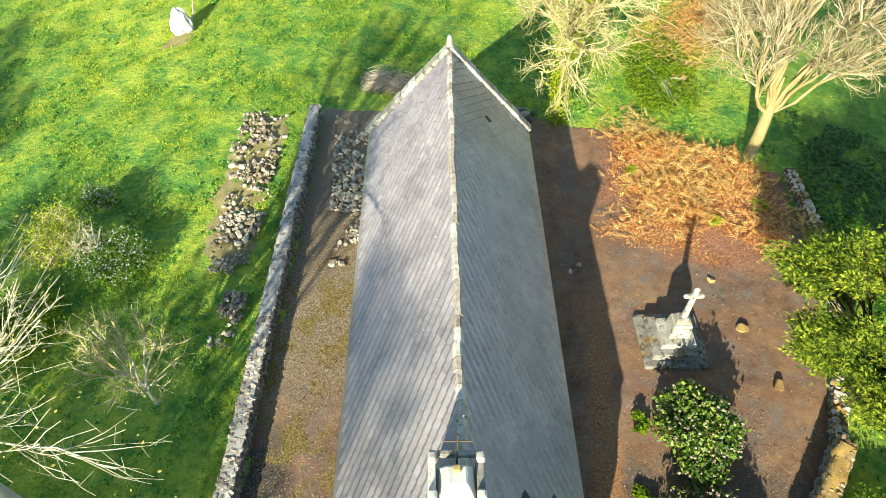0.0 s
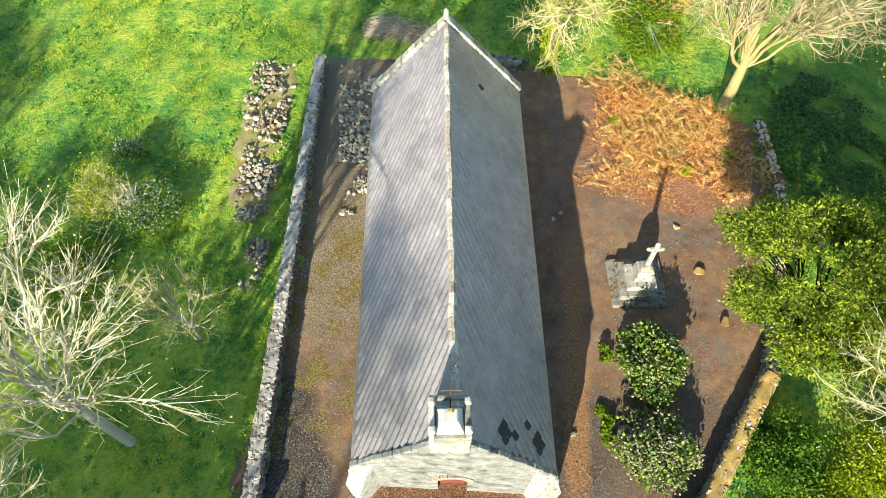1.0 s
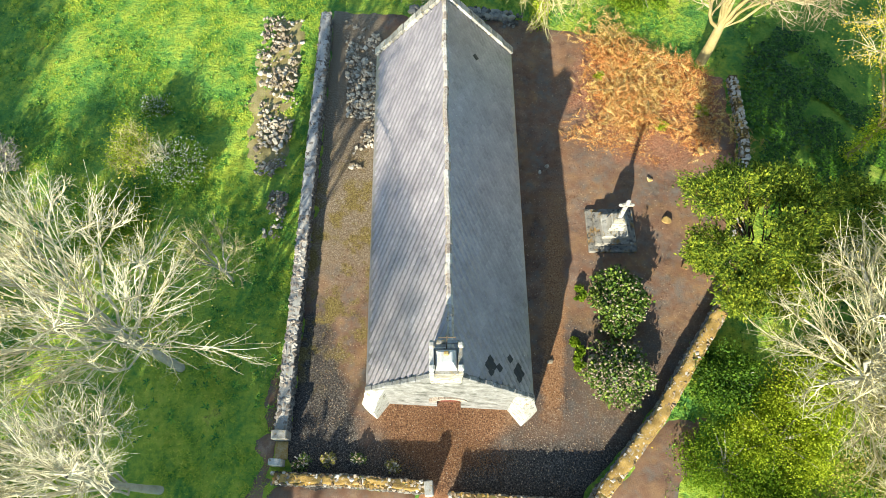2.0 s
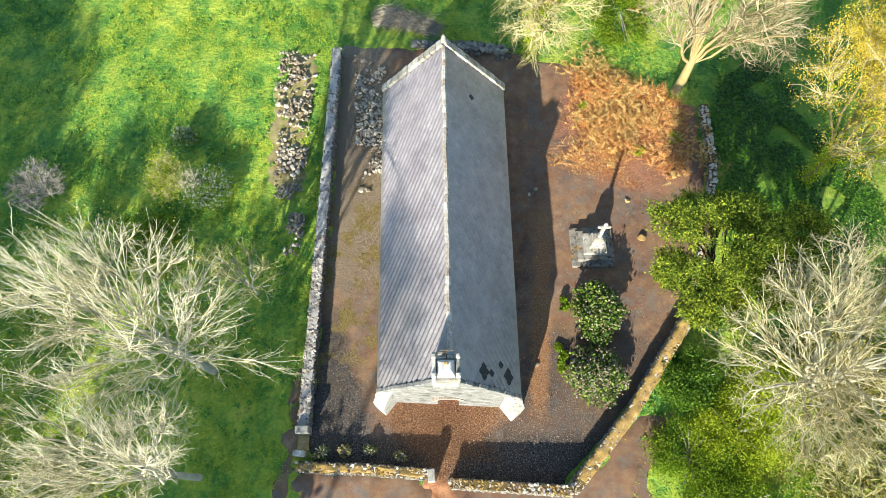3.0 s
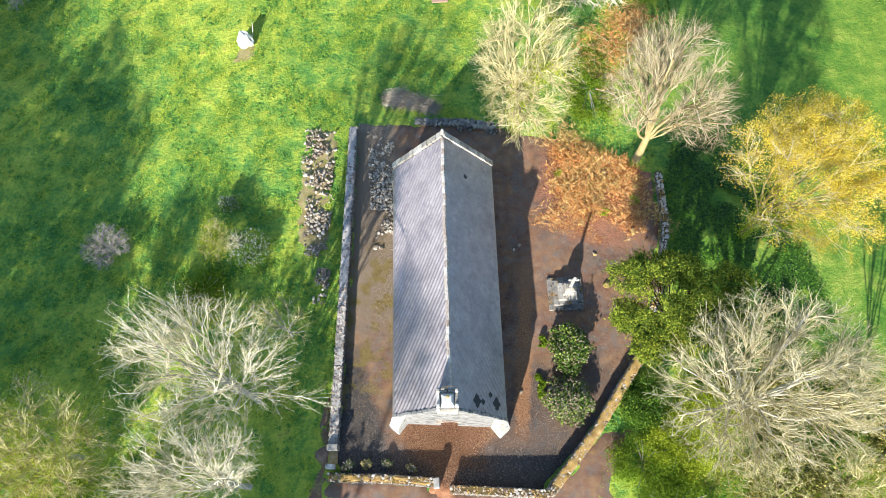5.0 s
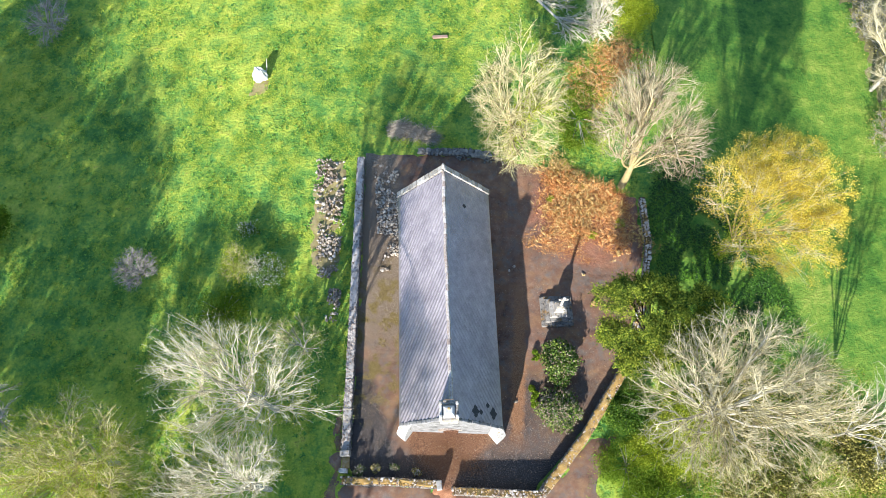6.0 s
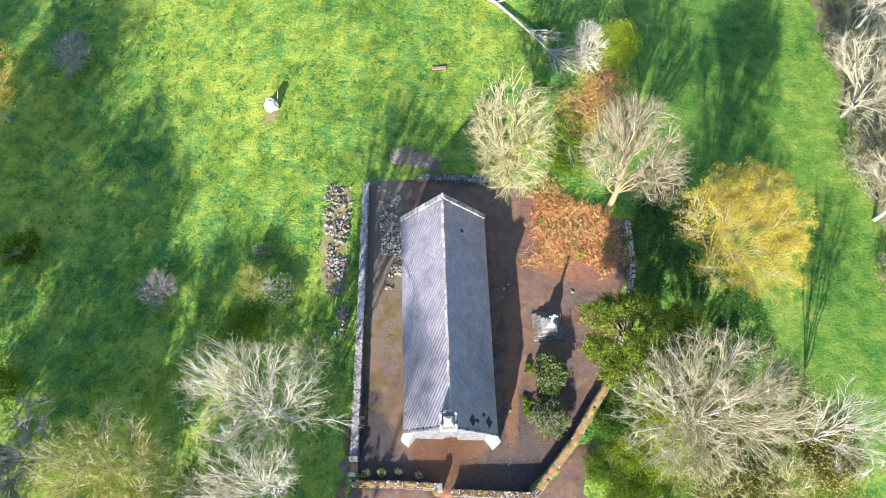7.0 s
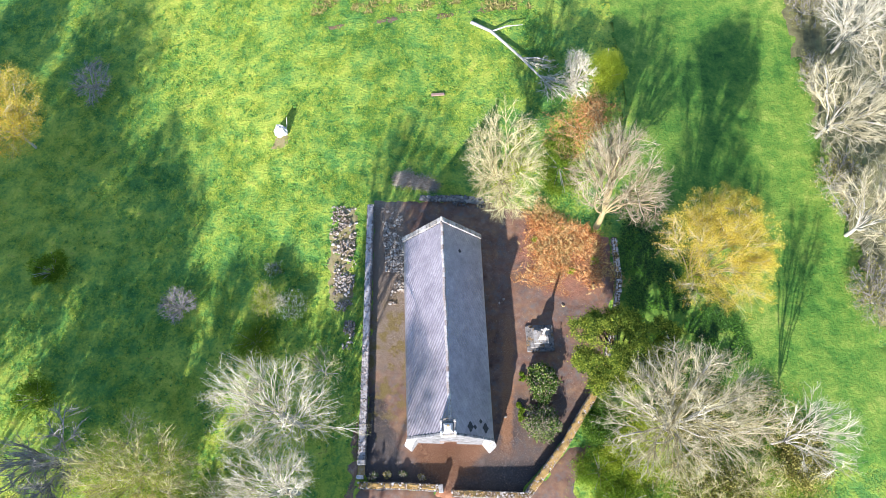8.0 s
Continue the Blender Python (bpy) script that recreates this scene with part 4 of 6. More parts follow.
# ---- boundary walls ----
def rubble_wall(name, pts, width, top, label, mat, cap_mat, seed, core_mat=None, stone=0.24, pieces=True, ragged=0.06, sides=True):
    """A dry rubble wall along a line: a dark core, and stones set on its top and faces."""
    r = random.Random(seed)
    first = Vector((pts[0][0], pts[0][1], 0))
    ob = thing(name, first.x, first.y, ground_z(first.x, first.y), label, "wall", kind="structure")
    inv = ob.matrix_world.inverted()
    verts, faces = [], []
    line = []
    for i in range(len(pts) - 1):
        a, b = Vector((*pts[i], 0)), Vector((*pts[i + 1], 0))
        n = max(2, int((b - a).length / 0.6))
        for k in range(n + (1 if i == len(pts) - 2 else 0)):
            line.append(a.lerp(b, k / n))
    for i, p in enumerate(line):
        d = (line[min(i + 1, len(line) - 1)] - line[max(i - 1, 0)]).normalized()
        side = Vector((-d.y, d.x, 0))
        h = top + r.uniform(-ragged, ragged) * 0.3 - 0.03
        for s, z in ((-0.5, -0.3), (-0.46, None), (0.46, None), (0.5, -0.3)):
            q = p + side * (s * (width - 0.08))
            verts.append(tuple(inv @ Vector((q.x, q.y, ground_z(q.x, q.y) + z if z is not None else h))))
    for i in range(len(line) - 1):
        for k in range(3):
            faces.append((4 * i + k, 4 * i + k + 1, 4 * i + 4 + k + 1, 4 * i + 4 + k))
    faces += [(0, 3, 2, 1), tuple(4 * (len(line) - 1) + k for k in range(4))]
    geo("core", verts, faces, core_mat or MORTAR, ob, "mortar core")
    spots, sizes, face_spots, face_sizes = [], [], [], []
    for i in range(len(line) - 1):
        a, b = line[i], line[i + 1]
        d = (b - a).normalized()
        side = Vector((-d.y, d.x, 0))
        seg = (b - a).length
        rows = max(2, int(width / stone))
        u = 0.0
        while u < seg:
            for k in range(rows):
                w = ((k + 0.5) / rows - 0.5) * (width - 0.06) + r.uniform(-0.04, 0.04)
                p = a + d * (u + r.uniform(-0.06, 0.06)) + side * w
                spots.append(inv @ Vector((p.x, p.y, top - 0.055 + r.uniform(-0.02, 0.02))))
                sizes.append((stone * r.uniform(0.95, 1.5), stone * r.uniform(0.95, 1.4), 0.16 * r.uniform(0.7, 1.1)))
            if sides:
                for s in (-1, 1):
                    p = a + d * u + side * (s * (width * 0.5 - 0.075))
                    low = ground_z(p.x, p.y)
                    z = low + 0.08
                    while z < top - 0.12:
                        e = p + d * r.uniform(-0.1, 0.1)
                        face_spots.append(inv @ Vector((e.x, e.y, z)))
                        face_sizes.append(0.2 * r.uniform(0.7, 1.15))
                        z += 0.17
            u += stone * 0.92
    if pieces:
        stretch = spots[:290]
        for p, sz in zip(stretch, sizes[:290]):
            rock_piece("stone", cap_mat, ob, p, sz)
        rest = spots[290:]
        if rest:
            rock_field("coping_rubble", [tuple(p) for p in rest], [s[0] for s in sizes[290:]], cap_mat, ob, lean=0.2)
    else:
        rock_field("coping_rubble", [tuple(p) for p in spots], [s[0] for s in sizes], cap_mat, ob, lean=0.2)
    if face_spots:
        rock_field("face_rubble", [tuple(p) for p in face_spots], face_sizes, mat, ob, lean=0.3)
    return ob


WALL_TOP = 0.66
west_wall = rubble_wall("wall_west", [(-6.40, 4.1), (-6.25, 8.5), (-6.12, 13.2), (-5.92, 19.5), (-5.80, 25.0)], 0.56, WALL_TOP, "long pale rubble stone wall, upright and weathered", RUBBLE, WALL_STONE, 11, core_mat=LIME_MORTAR, stone=0.17)


def mortar_cap(wall, pts, width, top, label, seed, mat=None, name="mortar_cap"):
    """An uneven spread of whitish mortar over the stones of a wall's top."""
    inv = wall.matrix_world.inverted()
    a, b = Vector((*pts[0], 0)), Vector((*pts[1], 0))
    d = (b - a).normalized()
    side = Vector((d.y, -d.x, 0))
    n, m = int((b - a).length / 0.14), 7
    verts, faces = [], []
    for i in range(n + 1):
        for k in range(m):
            w = (k / (m - 1) - 0.5) * width
            p = a.lerp(b, i / n) + side * (w + 0.05 * noise.noise(Vector((i * 0.5, k * 0.1, seed))))
            rim = 1 if k in (0, m - 1) else 0
            z = top - 0.10 * rim + 0.075 * noise.noise(Vector((p.x * 3.0, p.y * 3.0, seed)))
            verts.append(tuple(inv @ Vector((p.x, p.y, z))))
    for i in range(n):
        for k in range(m - 1):
            faces.append((i * m + k, i * m + k + 1, (i + 1) * m + k + 1, (i + 1) * m + k))
    return geo(name, verts, faces, mat or CAP, wall, label, smooth=True)


CAP = material("white_mortar_cap", [(0.24, 0.215, 0.185), (0.47, 0.435, 0.39), (0.70, 0.67, 0.62)], scale=1.8, fine=20, bump=0.6, dist=0.02, spots=[(0.20, 0.17, 0.14)], spot_scale=4, spot_level=0.58)
mortar_cap(west_wall, [(-6.12, 13.4), (-5.80, 24.9)], 0.52, WALL_TOP + 0.035, "smooth whitish mortar capping", 3.0)
gate_wall_west = rubble_wall("wall_south_west", [(-6.55, 2.35), (-3.5, 2.2), (-0.75, 1.95)], 0.50, 0.55, "low front wall with orange lichen and moss on top", RUBBLE, WALL_MIX, 12, core_mat=MOSSY, stone=0.15)
mortar_cap(gate_wall_west, [(-6.3, 2.34), (-3.5, 2.2)], 0.40, 0.540, "orange moss and lichen over the stones", 7.0, GOLD_CRUST, "lichen_crust")
mortar_cap(gate_wall_west, [(-3.5, 2.2), (-0.95, 1.98)], 0.40, 0.535, "orange moss and lichen over the stones", 8.0, GOLD_CRUST, "lichen_crust")
gate_wall_east = rubble_wall("wall_south_east", [(0.25, 1.55), (3.0, 1.35), (5.6, 1.15)], 0.48, 0.55, "low front wall with lichened stones", RUBBLE, WALL_MIX, 13, core_mat=MOSSY, stone=0.15)
east_wall = rubble_wall("wall_east", [(5.7, 1.25), (8.7, 4.6), (10.6, 7.2), (11.9, 8.9)], 0.55, 0.45, "crooked lichened rubble wall half hidden by branches", RUBBLE, WALL_MIX, 14, core_mat=MOSSY, stone=0.155)
for a, b in (((6.0, 1.6), (8.7, 4.6)), ((8.7, 4.6), (10.6, 7.2)), ((10.6, 7.2), (11.8, 8.8))):
    mortar_cap(east_wall, [a, b], 0.56, 0.452, "golden crust of lichen and moss over the stones", 5.0, GOLD_CRUST, "lichen_crust")
far_wall = rubble_wall("wall_north_east", [(12.0, 9.1), (13.6, 13.0), (14.75, 17.4), (14.85, 21.4)], 0.5, -0.12, "low sunken mossy remains of the court wall", RUBBLE, WALL_MIX, 17, core_mat=MOSSY, stone=0.19, pieces=False)
north_wall = rubble_wall("wall_north", [(-1.4, 25.75), (1.2, 25.65), (3.9, 25.3)], 0.6, -0.05, "tumbled low remains of a rear wall", RUBBLE, RUBBLE, 15, stone=0.3, pieces=False)

# squared blocks at the wall ends and the small side opening
def block(name, x, y, z, sx, sy, sz, label, mat=LIMESTONE, turn=0.0):
    ob = box_part(name, (-sx / 2, -sy / 2, 0), (sx / 2, sy / 2, sz), mat, bevel=0.03, jitter=0.012)
    ob.matrix_world = pose(x, y, z, 0, 0, turn)
    return tagged(ob, label, "stone block")


block("end_block", -6.40, 3.92, ground_z(-6.4, 3.9), 0.58, 0.34, 0.98, "squared pale block ending the long wall", turn=1)
block("gate_block", -6.52, 2.92, ground_z(-6.5, 2.9), 0.50, 0.26, 0.80, "squared pale block at the side opening", turn=-2)
block("gate_block", -0.62, 1.90, ground_z(-0.6, 1.9), 0.34, 0.55, 0.95, "whitish gate pier block beside the entrance", turn=3)
block("threshold", -6.45, 3.42, ground_z(-6.4, 3.4), 0.5, 0.7, 0.10, "orange-stained stone threshold in the side opening", LICHEN)

# ---- the wayside cross ----
def wayside_cross(x, y):
    z = ground_z(x, y)
    ob = thing("wayside_cross", x, y, z, "white stone cross on a stepped square base", "stone cross")
    box_part("base_slab", (-1.10, -1.08, -0.2), (1.10, 1.08, 0.20), GREY_STONE, ob, "grey weathered lower slab", bevel=0.04, jitter=0.02)
    box_part("step", (-0.80, -0.80, 0.20), (0.82, 0.80, 0.46), GREY_STONE, ob, bevel=0.03, jitter=0.02)
    box_part("step", (-0.52, -0.55, 0.46), (0.60, 0.56, 0.72), LIMESTONE, ob, bevel=0.03, jitter=0.02)
    box_part("pedestal", (-0.28, -0.32, 0.72), (0.44, 0.38, 1.36), LIMESTONE, ob, "bright pale block pedestal", bevel=0.04, taper=0.15)
    box_part("pedestal_cap", (-0.20, -0.22, 1.36), (0.36, 0.30, 1.56), LIMESTONE, ob, bevel=0.04, taper=0.35)
    bm = bmesh.new()
    add_box(bm, (0.0, -0.05, 1.5), (0.18, 0.11, 2.98), 0.03, taper=0.15)
    add_box(bm, (-0.14, -0.04, 2.60), (0.32, 0.10, 2.75), 0.03)
    for cx, cz in ((-0.15, 2.675), (0.33, 2.675), (0.09, 3.0)):
        bmesh.ops.create_icosphere(bm, subdivisions=2, radius=0.10, matrix=Matrix.Translation((cx, 0.03, cz)) @ Matrix.Diagonal((1, 0.75, 1, 1)))
    part("cross", bm, LIMESTONE, ob, "white cross with rounded arm ends")
    return ob


wayside_cross(7.72, 12.92)

# ---- trees ----
plant("bare_tree", 21, -11.0, 6.8, 13.6, 4.7, "tall leafless tree with pale spreading limbs over the meadow", trunk_r=0.17, tips=1600, twigs=2, limbs=13, deep=3.9, lobes=22, low=0.54, fork=0.26, extra=[(3.4, -1.2, -1.4, 1.3), (5.5, -1.5, -1.9, 0.9)], leaves=BUD, leaf_n=1800, leaf_size=0.07, thin=0.0062)
plant("bare_tree", 22, -11.1, 2.0, 12.2, 3.7, "leafless pale tree growing close behind the larger one", trunk_r=0.15, tips=1200, twigs=2, limbs=12, deep=3.2, lobes=20, low=0.50, thin=0.0062)
plant("bare_tree", 23, -21.4, 3.9, 9.4, 4.6, "rounded leafless tree with a yellowish-green haze of buds", leaves=LEAF_SUNNY, leaf_n=24000, leaf_size=0.075, leaf_drift=0.3, twig=TWIG_WARM, tips=2000, limbs=12, thin=0.010)
plant("bare_tree", 24, -28.3, 5.0, 8.6, 4.2, "dull grey leafless tree at the field edge", twig=TWIG_GREY, tips=1100, thin=0.011)
plant("bare_tree", 25, 16.2, 5.6, 12.4, 6.9, "wide leafless tree with long pale radiating branches", twig=TWIG_OLIVE, trunk_r=0.18, tips=3000, limbs=22, deep=5.1, lobes=28, low=0.30, fork=0.17, leaves=BUD, leaf_n=9000, leaf_size=0.06, leaf_side=(0.08, -0.03, 0), thin=0.0085,
      extra=[(-4.6, 1.4, -2.6, 1.4)])
plant("bare_tree", 26, 24.9, 4.2, 10.6, 3.2, "smaller pale leafless tree beside the yellow one", twig=TWIG, tips=600, twigs=2, deep=3.8, thin=0.0065)
plant("bare_tree", 27, 5.2, 25.0, 13.0, 3.8, "leafless yellowish tree wrapped in ivy behind the chapel", twig=TWIG_WARM, bark=BARK_WARM, ivy=7000, tips=2100, limbs=14, deep=4.9, lobes=24, low=0.10, fork=0.30, wild=0.13, ivy_side=(1, 0, 0), extra=[(0.0, -1.6, -4.6, 1.7), (-1.2, -1.0, -3.6, 1.5)])
plant("bare_tree", 28, 13.5, 22.5, 9.8, 4.3, "leaning leafless tree with thick sunlit limbs", twig=TWIG_TAN, bark=BARK_WARM, lean=(0.10, 0.17), trunk_r=0.26, tips=2500, limbs=10, lobes=24, fork=0.22, deep=4.9, low=0.08, wild=0.15, thin=0.0085)
plant("yellow_tree", 29, 19.8, 16.9, 13.2, 4.7, "broad tree covered with bright yellow young leaves", leaves=LEAF_YELLOW, leaf_n=72000, leaf_size=0.076, leaf_drift=0.16, twig=TWIG_OLIVE, bark=BARK_WARM, ivy=2600, tips=1100, limbs=11, deep=5.3, lobes=26,
      leaf_side=(0.09, 0.02, 0.06), size=(0.26, 0.42), low=0.26)

# ---- more trees and shrubs ----


def conifer(x, y, height, spread, label, seed):
    """A broad yew-like evergreen: many boughs, each ending in clumps of feathery sprays."""
    r = np.random.default_rng(seed)
    ob = thing("conifer", x, y, ground_z(x, y), label, "conifer tree")
    p = crown_points(900, spread * 1.26, spread * 1.08, height * 0.40, 44, r, under=-0.45, size=(0.12, 0.22)) + (0, 0, height * 0.56)
    root = np.array((0.1, 0.05, height * 0.16))
    orders, heading = branch_out(p, root, root, (26, 4, 3), r, 0.008, wild=0.07)
    geo("trunk", *tubes_along(np.array([[(0, 0, -0.3), (0.05, 0.02, height * 0.16), (0.1, 0.1, height * 0.45), (0.0, 0.1, height * 0.8)]]), np.array([[0.34, 0.26, 0.16, 0.05]]), 9), BARK_DARK, ob, smooth=True)
    for line, rad in zip(*orders[0]):
        geo("bough", *tubes_along(line[None], rad[None], 5), BARK_DARK, ob, smooth=True)
    geo("fine_wood", *joined([tubes_along(*o, 3) for o in orders[1:]]), BARK_DARK, ob)
    each = 64
    n = len(p) * each
    c = np.repeat(p, each, 0) + r.normal(0, 0.15, (n, 3)) * (1, 1, 0.6) - np.repeat(heading, each, 0) * r.uniform(-0.1, 0.45, (n, 1))
    # sprays lie outward and nearly flat, drooping at their ends
    out = np.repeat(heading * (1, 1, 0.45), each, 0)
    d = unit(out + r.normal(0, 0.55, (n, 3)) * (1, 1, 0.5) - (0, 0, 0.10))
    s = unit(np.cross(d, np.array((0, 0, 1.0)) + r.normal(0, 0.35, (n, 3))))
    rots = np.stack([s, d, np.cross(s, d)], -1)
    geo("sprays", *scatter(SPRAY_V, SPRAY_F, c, rots, r.uniform(0.09, 0.18, n)), LEAF_YEW, ob, "feathery green needle sprays")
    return ob


conifer(13.1, 10.8, 7.8, 4.3, "dense dark-green conifer overhanging the court wall", 5)
shrub("rhododendron", 7.5, 9.3, 1.25, 1.9, 2.2, "flowering evergreen shrub with dark glossy leaves", LEAF_RHODO, 7500, 0.16, 34, 3, BLOSSOM, 700, 0.10, group="flowering shrubs by the cross")
shrub("rhododendron", 7.25, 6.25, 1.55, 1.45, 1.7, "flowering evergreen shrub thick with faded cream blossom", LEAF_RHODO, 7000, 0.15, 34, 4, BLOSSOM, 2200, 0.09, group="flowering shrubs by the cross")
shrub("low_shrub", 5.75, 7.2, 0.45, 1.1, 0.32, "low bright green weeds beside the shrubs", LEAF_LIME, 1800, 0.13, 12, 6, category="weeds", stems=False)
shrub("low_shrub", 6.0, 9.9, 0.35, 0.6, 0.4, "small green weeds in the bare earth", LEAF_LIME, 700, 0.12, 8, 7, category="weeds", stems=False)
plant("mixed_bush", 58, -14.3, 16.9, 2.6, 1.3, "scraggly yellow-green bush at the meadow hollow", "bush", BARK, TWIG_WARM, tips=260, limbs=10, low=0.08, fork=0.06, deep=1.9, leaves=LEAF_SUNNY, leaf_n=3600, leaf_size=0.085, wild=0.15)
shrub("blossom_bush", -12.2, 16.2, 1.5, 1.5, 1.7, "dark bush sprinkled with white blossom", LEAF_MID, 6500, 0.09, 44, 9, WHITE_BLOSSOM, 1100, 0.05, category="bush")
shrub("blossom_bush", -13.8, 19.6, 1.0, 0.8, 1.6, "slim bush sprinkled with white blossom", LEAF_MID, 2800, 0.09, 28, 19, WHITE_BLOSSOM, 500, 0.05, category="bush")
shrub("mixed_bush", -15.2, 13.6, 2.4, 2.0, 1.3, "low tangled green bush below the bare tree", LEAF_LIME, 6500, 0.10, 50, 29, category="bush")
plant("thorn_bush", 41, -21.7, 17.1, 2.0, 1.9, "round leafless thorn bush in the meadow", "bush", BARK, TWIG_GREY, tips=700, limbs=14, low=0.02, fork=0.05, thin=0.008, twig_len=0.3, wild=0.2)
plant("thorn_bush", 42, -32.8, 40.0, 2.4, 2.4, "leafless purple-grey bush in the shaded meadow", "bush", BARK, TWIG_GREY, tips=600, limbs=14, low=0.02, fork=0.05, thin=0.008, twig_len=0.35, wild=0.2, deep=3.0)
plant("bare_shrub", 49, 13.2, 37.0, 4.4, 1.7, "dense pale leafless shrub beside the round bush", "bush", BARK, TWIG, tips=700, limbs=9, low=0.1, fork=0.06, deep=2.6, trunk_r=0.08)
plant("dead_tree", 43, -13.0, 16.6, 2.1, 1.0, "small dead white branches among the bushes", "tree", BARK, TWIG, tips=90, limbs=6, low=0.1, fork=0.08, trunk_r=0.05)
plant("sapling", 44, -9.2, 10.6, 4.2, 2.2, "slender leafless sapling beside the long wall", "tree", BARK, TWIG_WARM, tips=260, limbs=8, trunk_r=0.07, thin=0.008, leaves=LEAF_LIME, leaf_n=500, leaf_size=0.08)
shrub("round_bush", 16.2, 37.6, 2.2, 2.4, 4.0, "clipped-looking round bright green bush", LEAF_SUNNY, 18000, 0.10, 60, 10, category="bush")
shrub("evergreen_bush", -33.2, 20.8, 1.6, 2.2, 3.2, "bright green leafy bush at the field edge", LEAF_LIME, 5000, 0.16, 16, 11, category="bush")
shrub("evergreen_bush", -32.5, 10.0, 1.8, 1.8, 2.4, "brownish-green bush at the field edge", LEAF_LIME, 4000, 0.14, 16, 12, category="bush")
plant("yellow_tree", 45, -37.6, 33.6, 8.5, 4.6, "tree with golden young leaves at the field edge", leaves=LEAF_YELLOW, leaf_n=26000, leaf_size=0.11, tips=900, deep=5.8, twig=TWIG_WARM, leaf_drift=0.2)

plant("scrub", 46, 18.0, 0.4, 3.4, 3.2, "tangle of yellowish bare scrub under the trees", "bush", BARK_WARM, TWIG_WARM, tips=500, limbs=12, low=0.05, fork=0.05, leaves=LEAF_LIME, leaf_n=2500, leaf_size=0.09, wild=0.2)
plant("scrub", 47, 22.5, 1.2, 3.8, 3.0, "tangle of yellowish bare scrub under the trees", "bush", BARK_WARM, TWIG_WARM, tips=500, limbs=12, low=0.05, fork=0.05, leaves=LEAF_LIME, leaf_n=1500, leaf_size=0.09, wild=0.2)
plant("scrub", 48, -17.0, 1.6, 3.2, 3.0, "tangle of yellowish bare scrub under the trees", "bush", BARK_WARM, TWIG_WARM, tips=500, limbs=12, low=0.05, fork=0.05, leaves=LEAF_LIME, leaf_n=2500, leaf_size=0.09, wild=0.2)

# thickets beyond the court wall
shrub("thicket", 11.2, 2.6, 2.6, 2.2, 1.0, "bright green brambles and ivy beyond the wall", LEAF_LIME, 12000, 0.09, 70, 13, category="thicket")
shrub("thicket", 13.4, 3.6, 2.8, 2.4, 1.3, "fresh lime-green undergrowth beyond the wall", LEAF_SUNNY, 13000, 0.09, 70, 43, category="thicket")
shrub("thicket", 12.6, 0.4, 3.0, 1.8, 1.2, "lime-green brambles along the outer path", LEAF_LIME, 11000, 0.09, 60, 44, category="thicket")
shrub("thicket", 15.2, 5.4, 2.4, 2.2, 1.9, "young green undergrowth below the bare tree", LEAF_SUNNY, 8000, 0.11, 50, 14, category="thicket")
shrub("thicket", 11.0, 28.6, 2.6, 4.6, 0.4, "green nettles and ivy behind the court", LEAF_LIME, 12000, 0.11, 70, 17, category="thicket")
shrub("thicket", 19.5, 1.0, 4.0, 2.6, 2.0, "yellow-brown scrub below the bare trees", LEAF_OLIVE, 9000, 0.17, 34, 18, category="thicket")
shrub("thicket", -20.5, 0.6, 4.4, 2.4, 1.8, "yellow-green scrub under the bare trees", LEAF_LIME, 9000, 0.16, 34, 20, category="thicket")

shrub("thicket", 11.6, 6.0, 1.7, 1.9, 1.3, "dark brambles crowding the court wall", LEAF_MID, 8000, 0.12, 36, 22, category="thicket")

shrub("thicket", 18.5, 6.4, 3.4, 2.6, 1.1, "olive-brown undergrowth beneath the wide bare tree", LEAF_OLIVE, 8000, 0.16, 34, 24, category="thicket")
shrub("thicket", 23.5, 6.2, 3.4, 2.8, 1.0, "olive undergrowth beneath the bare trees", LEAF_MID, 8000, 0.17, 34, 25, category="thicket")
shrub("thicket", 20.5, 10.5, 3.0, 2.4, 1.0, "dark leafy undergrowth at the foot of the yellow tree", LEAF_DARK, 7000, 0.17, 30, 26, category="thicket")

shrub("thicket", 26.5, 3.0, 3.6, 3.0, 1.1, "olive scrub beneath the smaller bare tree", LEAF_OLIVE, 7000, 0.17, 30, 27, category="thicket")

for i, (x, y, r) in enumerate([(8.2, 21.6, 0.5), (10.9, 18.6, 0.45), (12.9, 19.4, 0.6), (10.4, 22.6, 0.55)]):
    shrub("low_shrub", x, y, r, r * 0.8, 0.3, "small green weeds among the cut branches", LEAF_SUNNY, 500, 0.10, 9, 140 + i, category="weeds", stems=False, group="weeds among the branches")

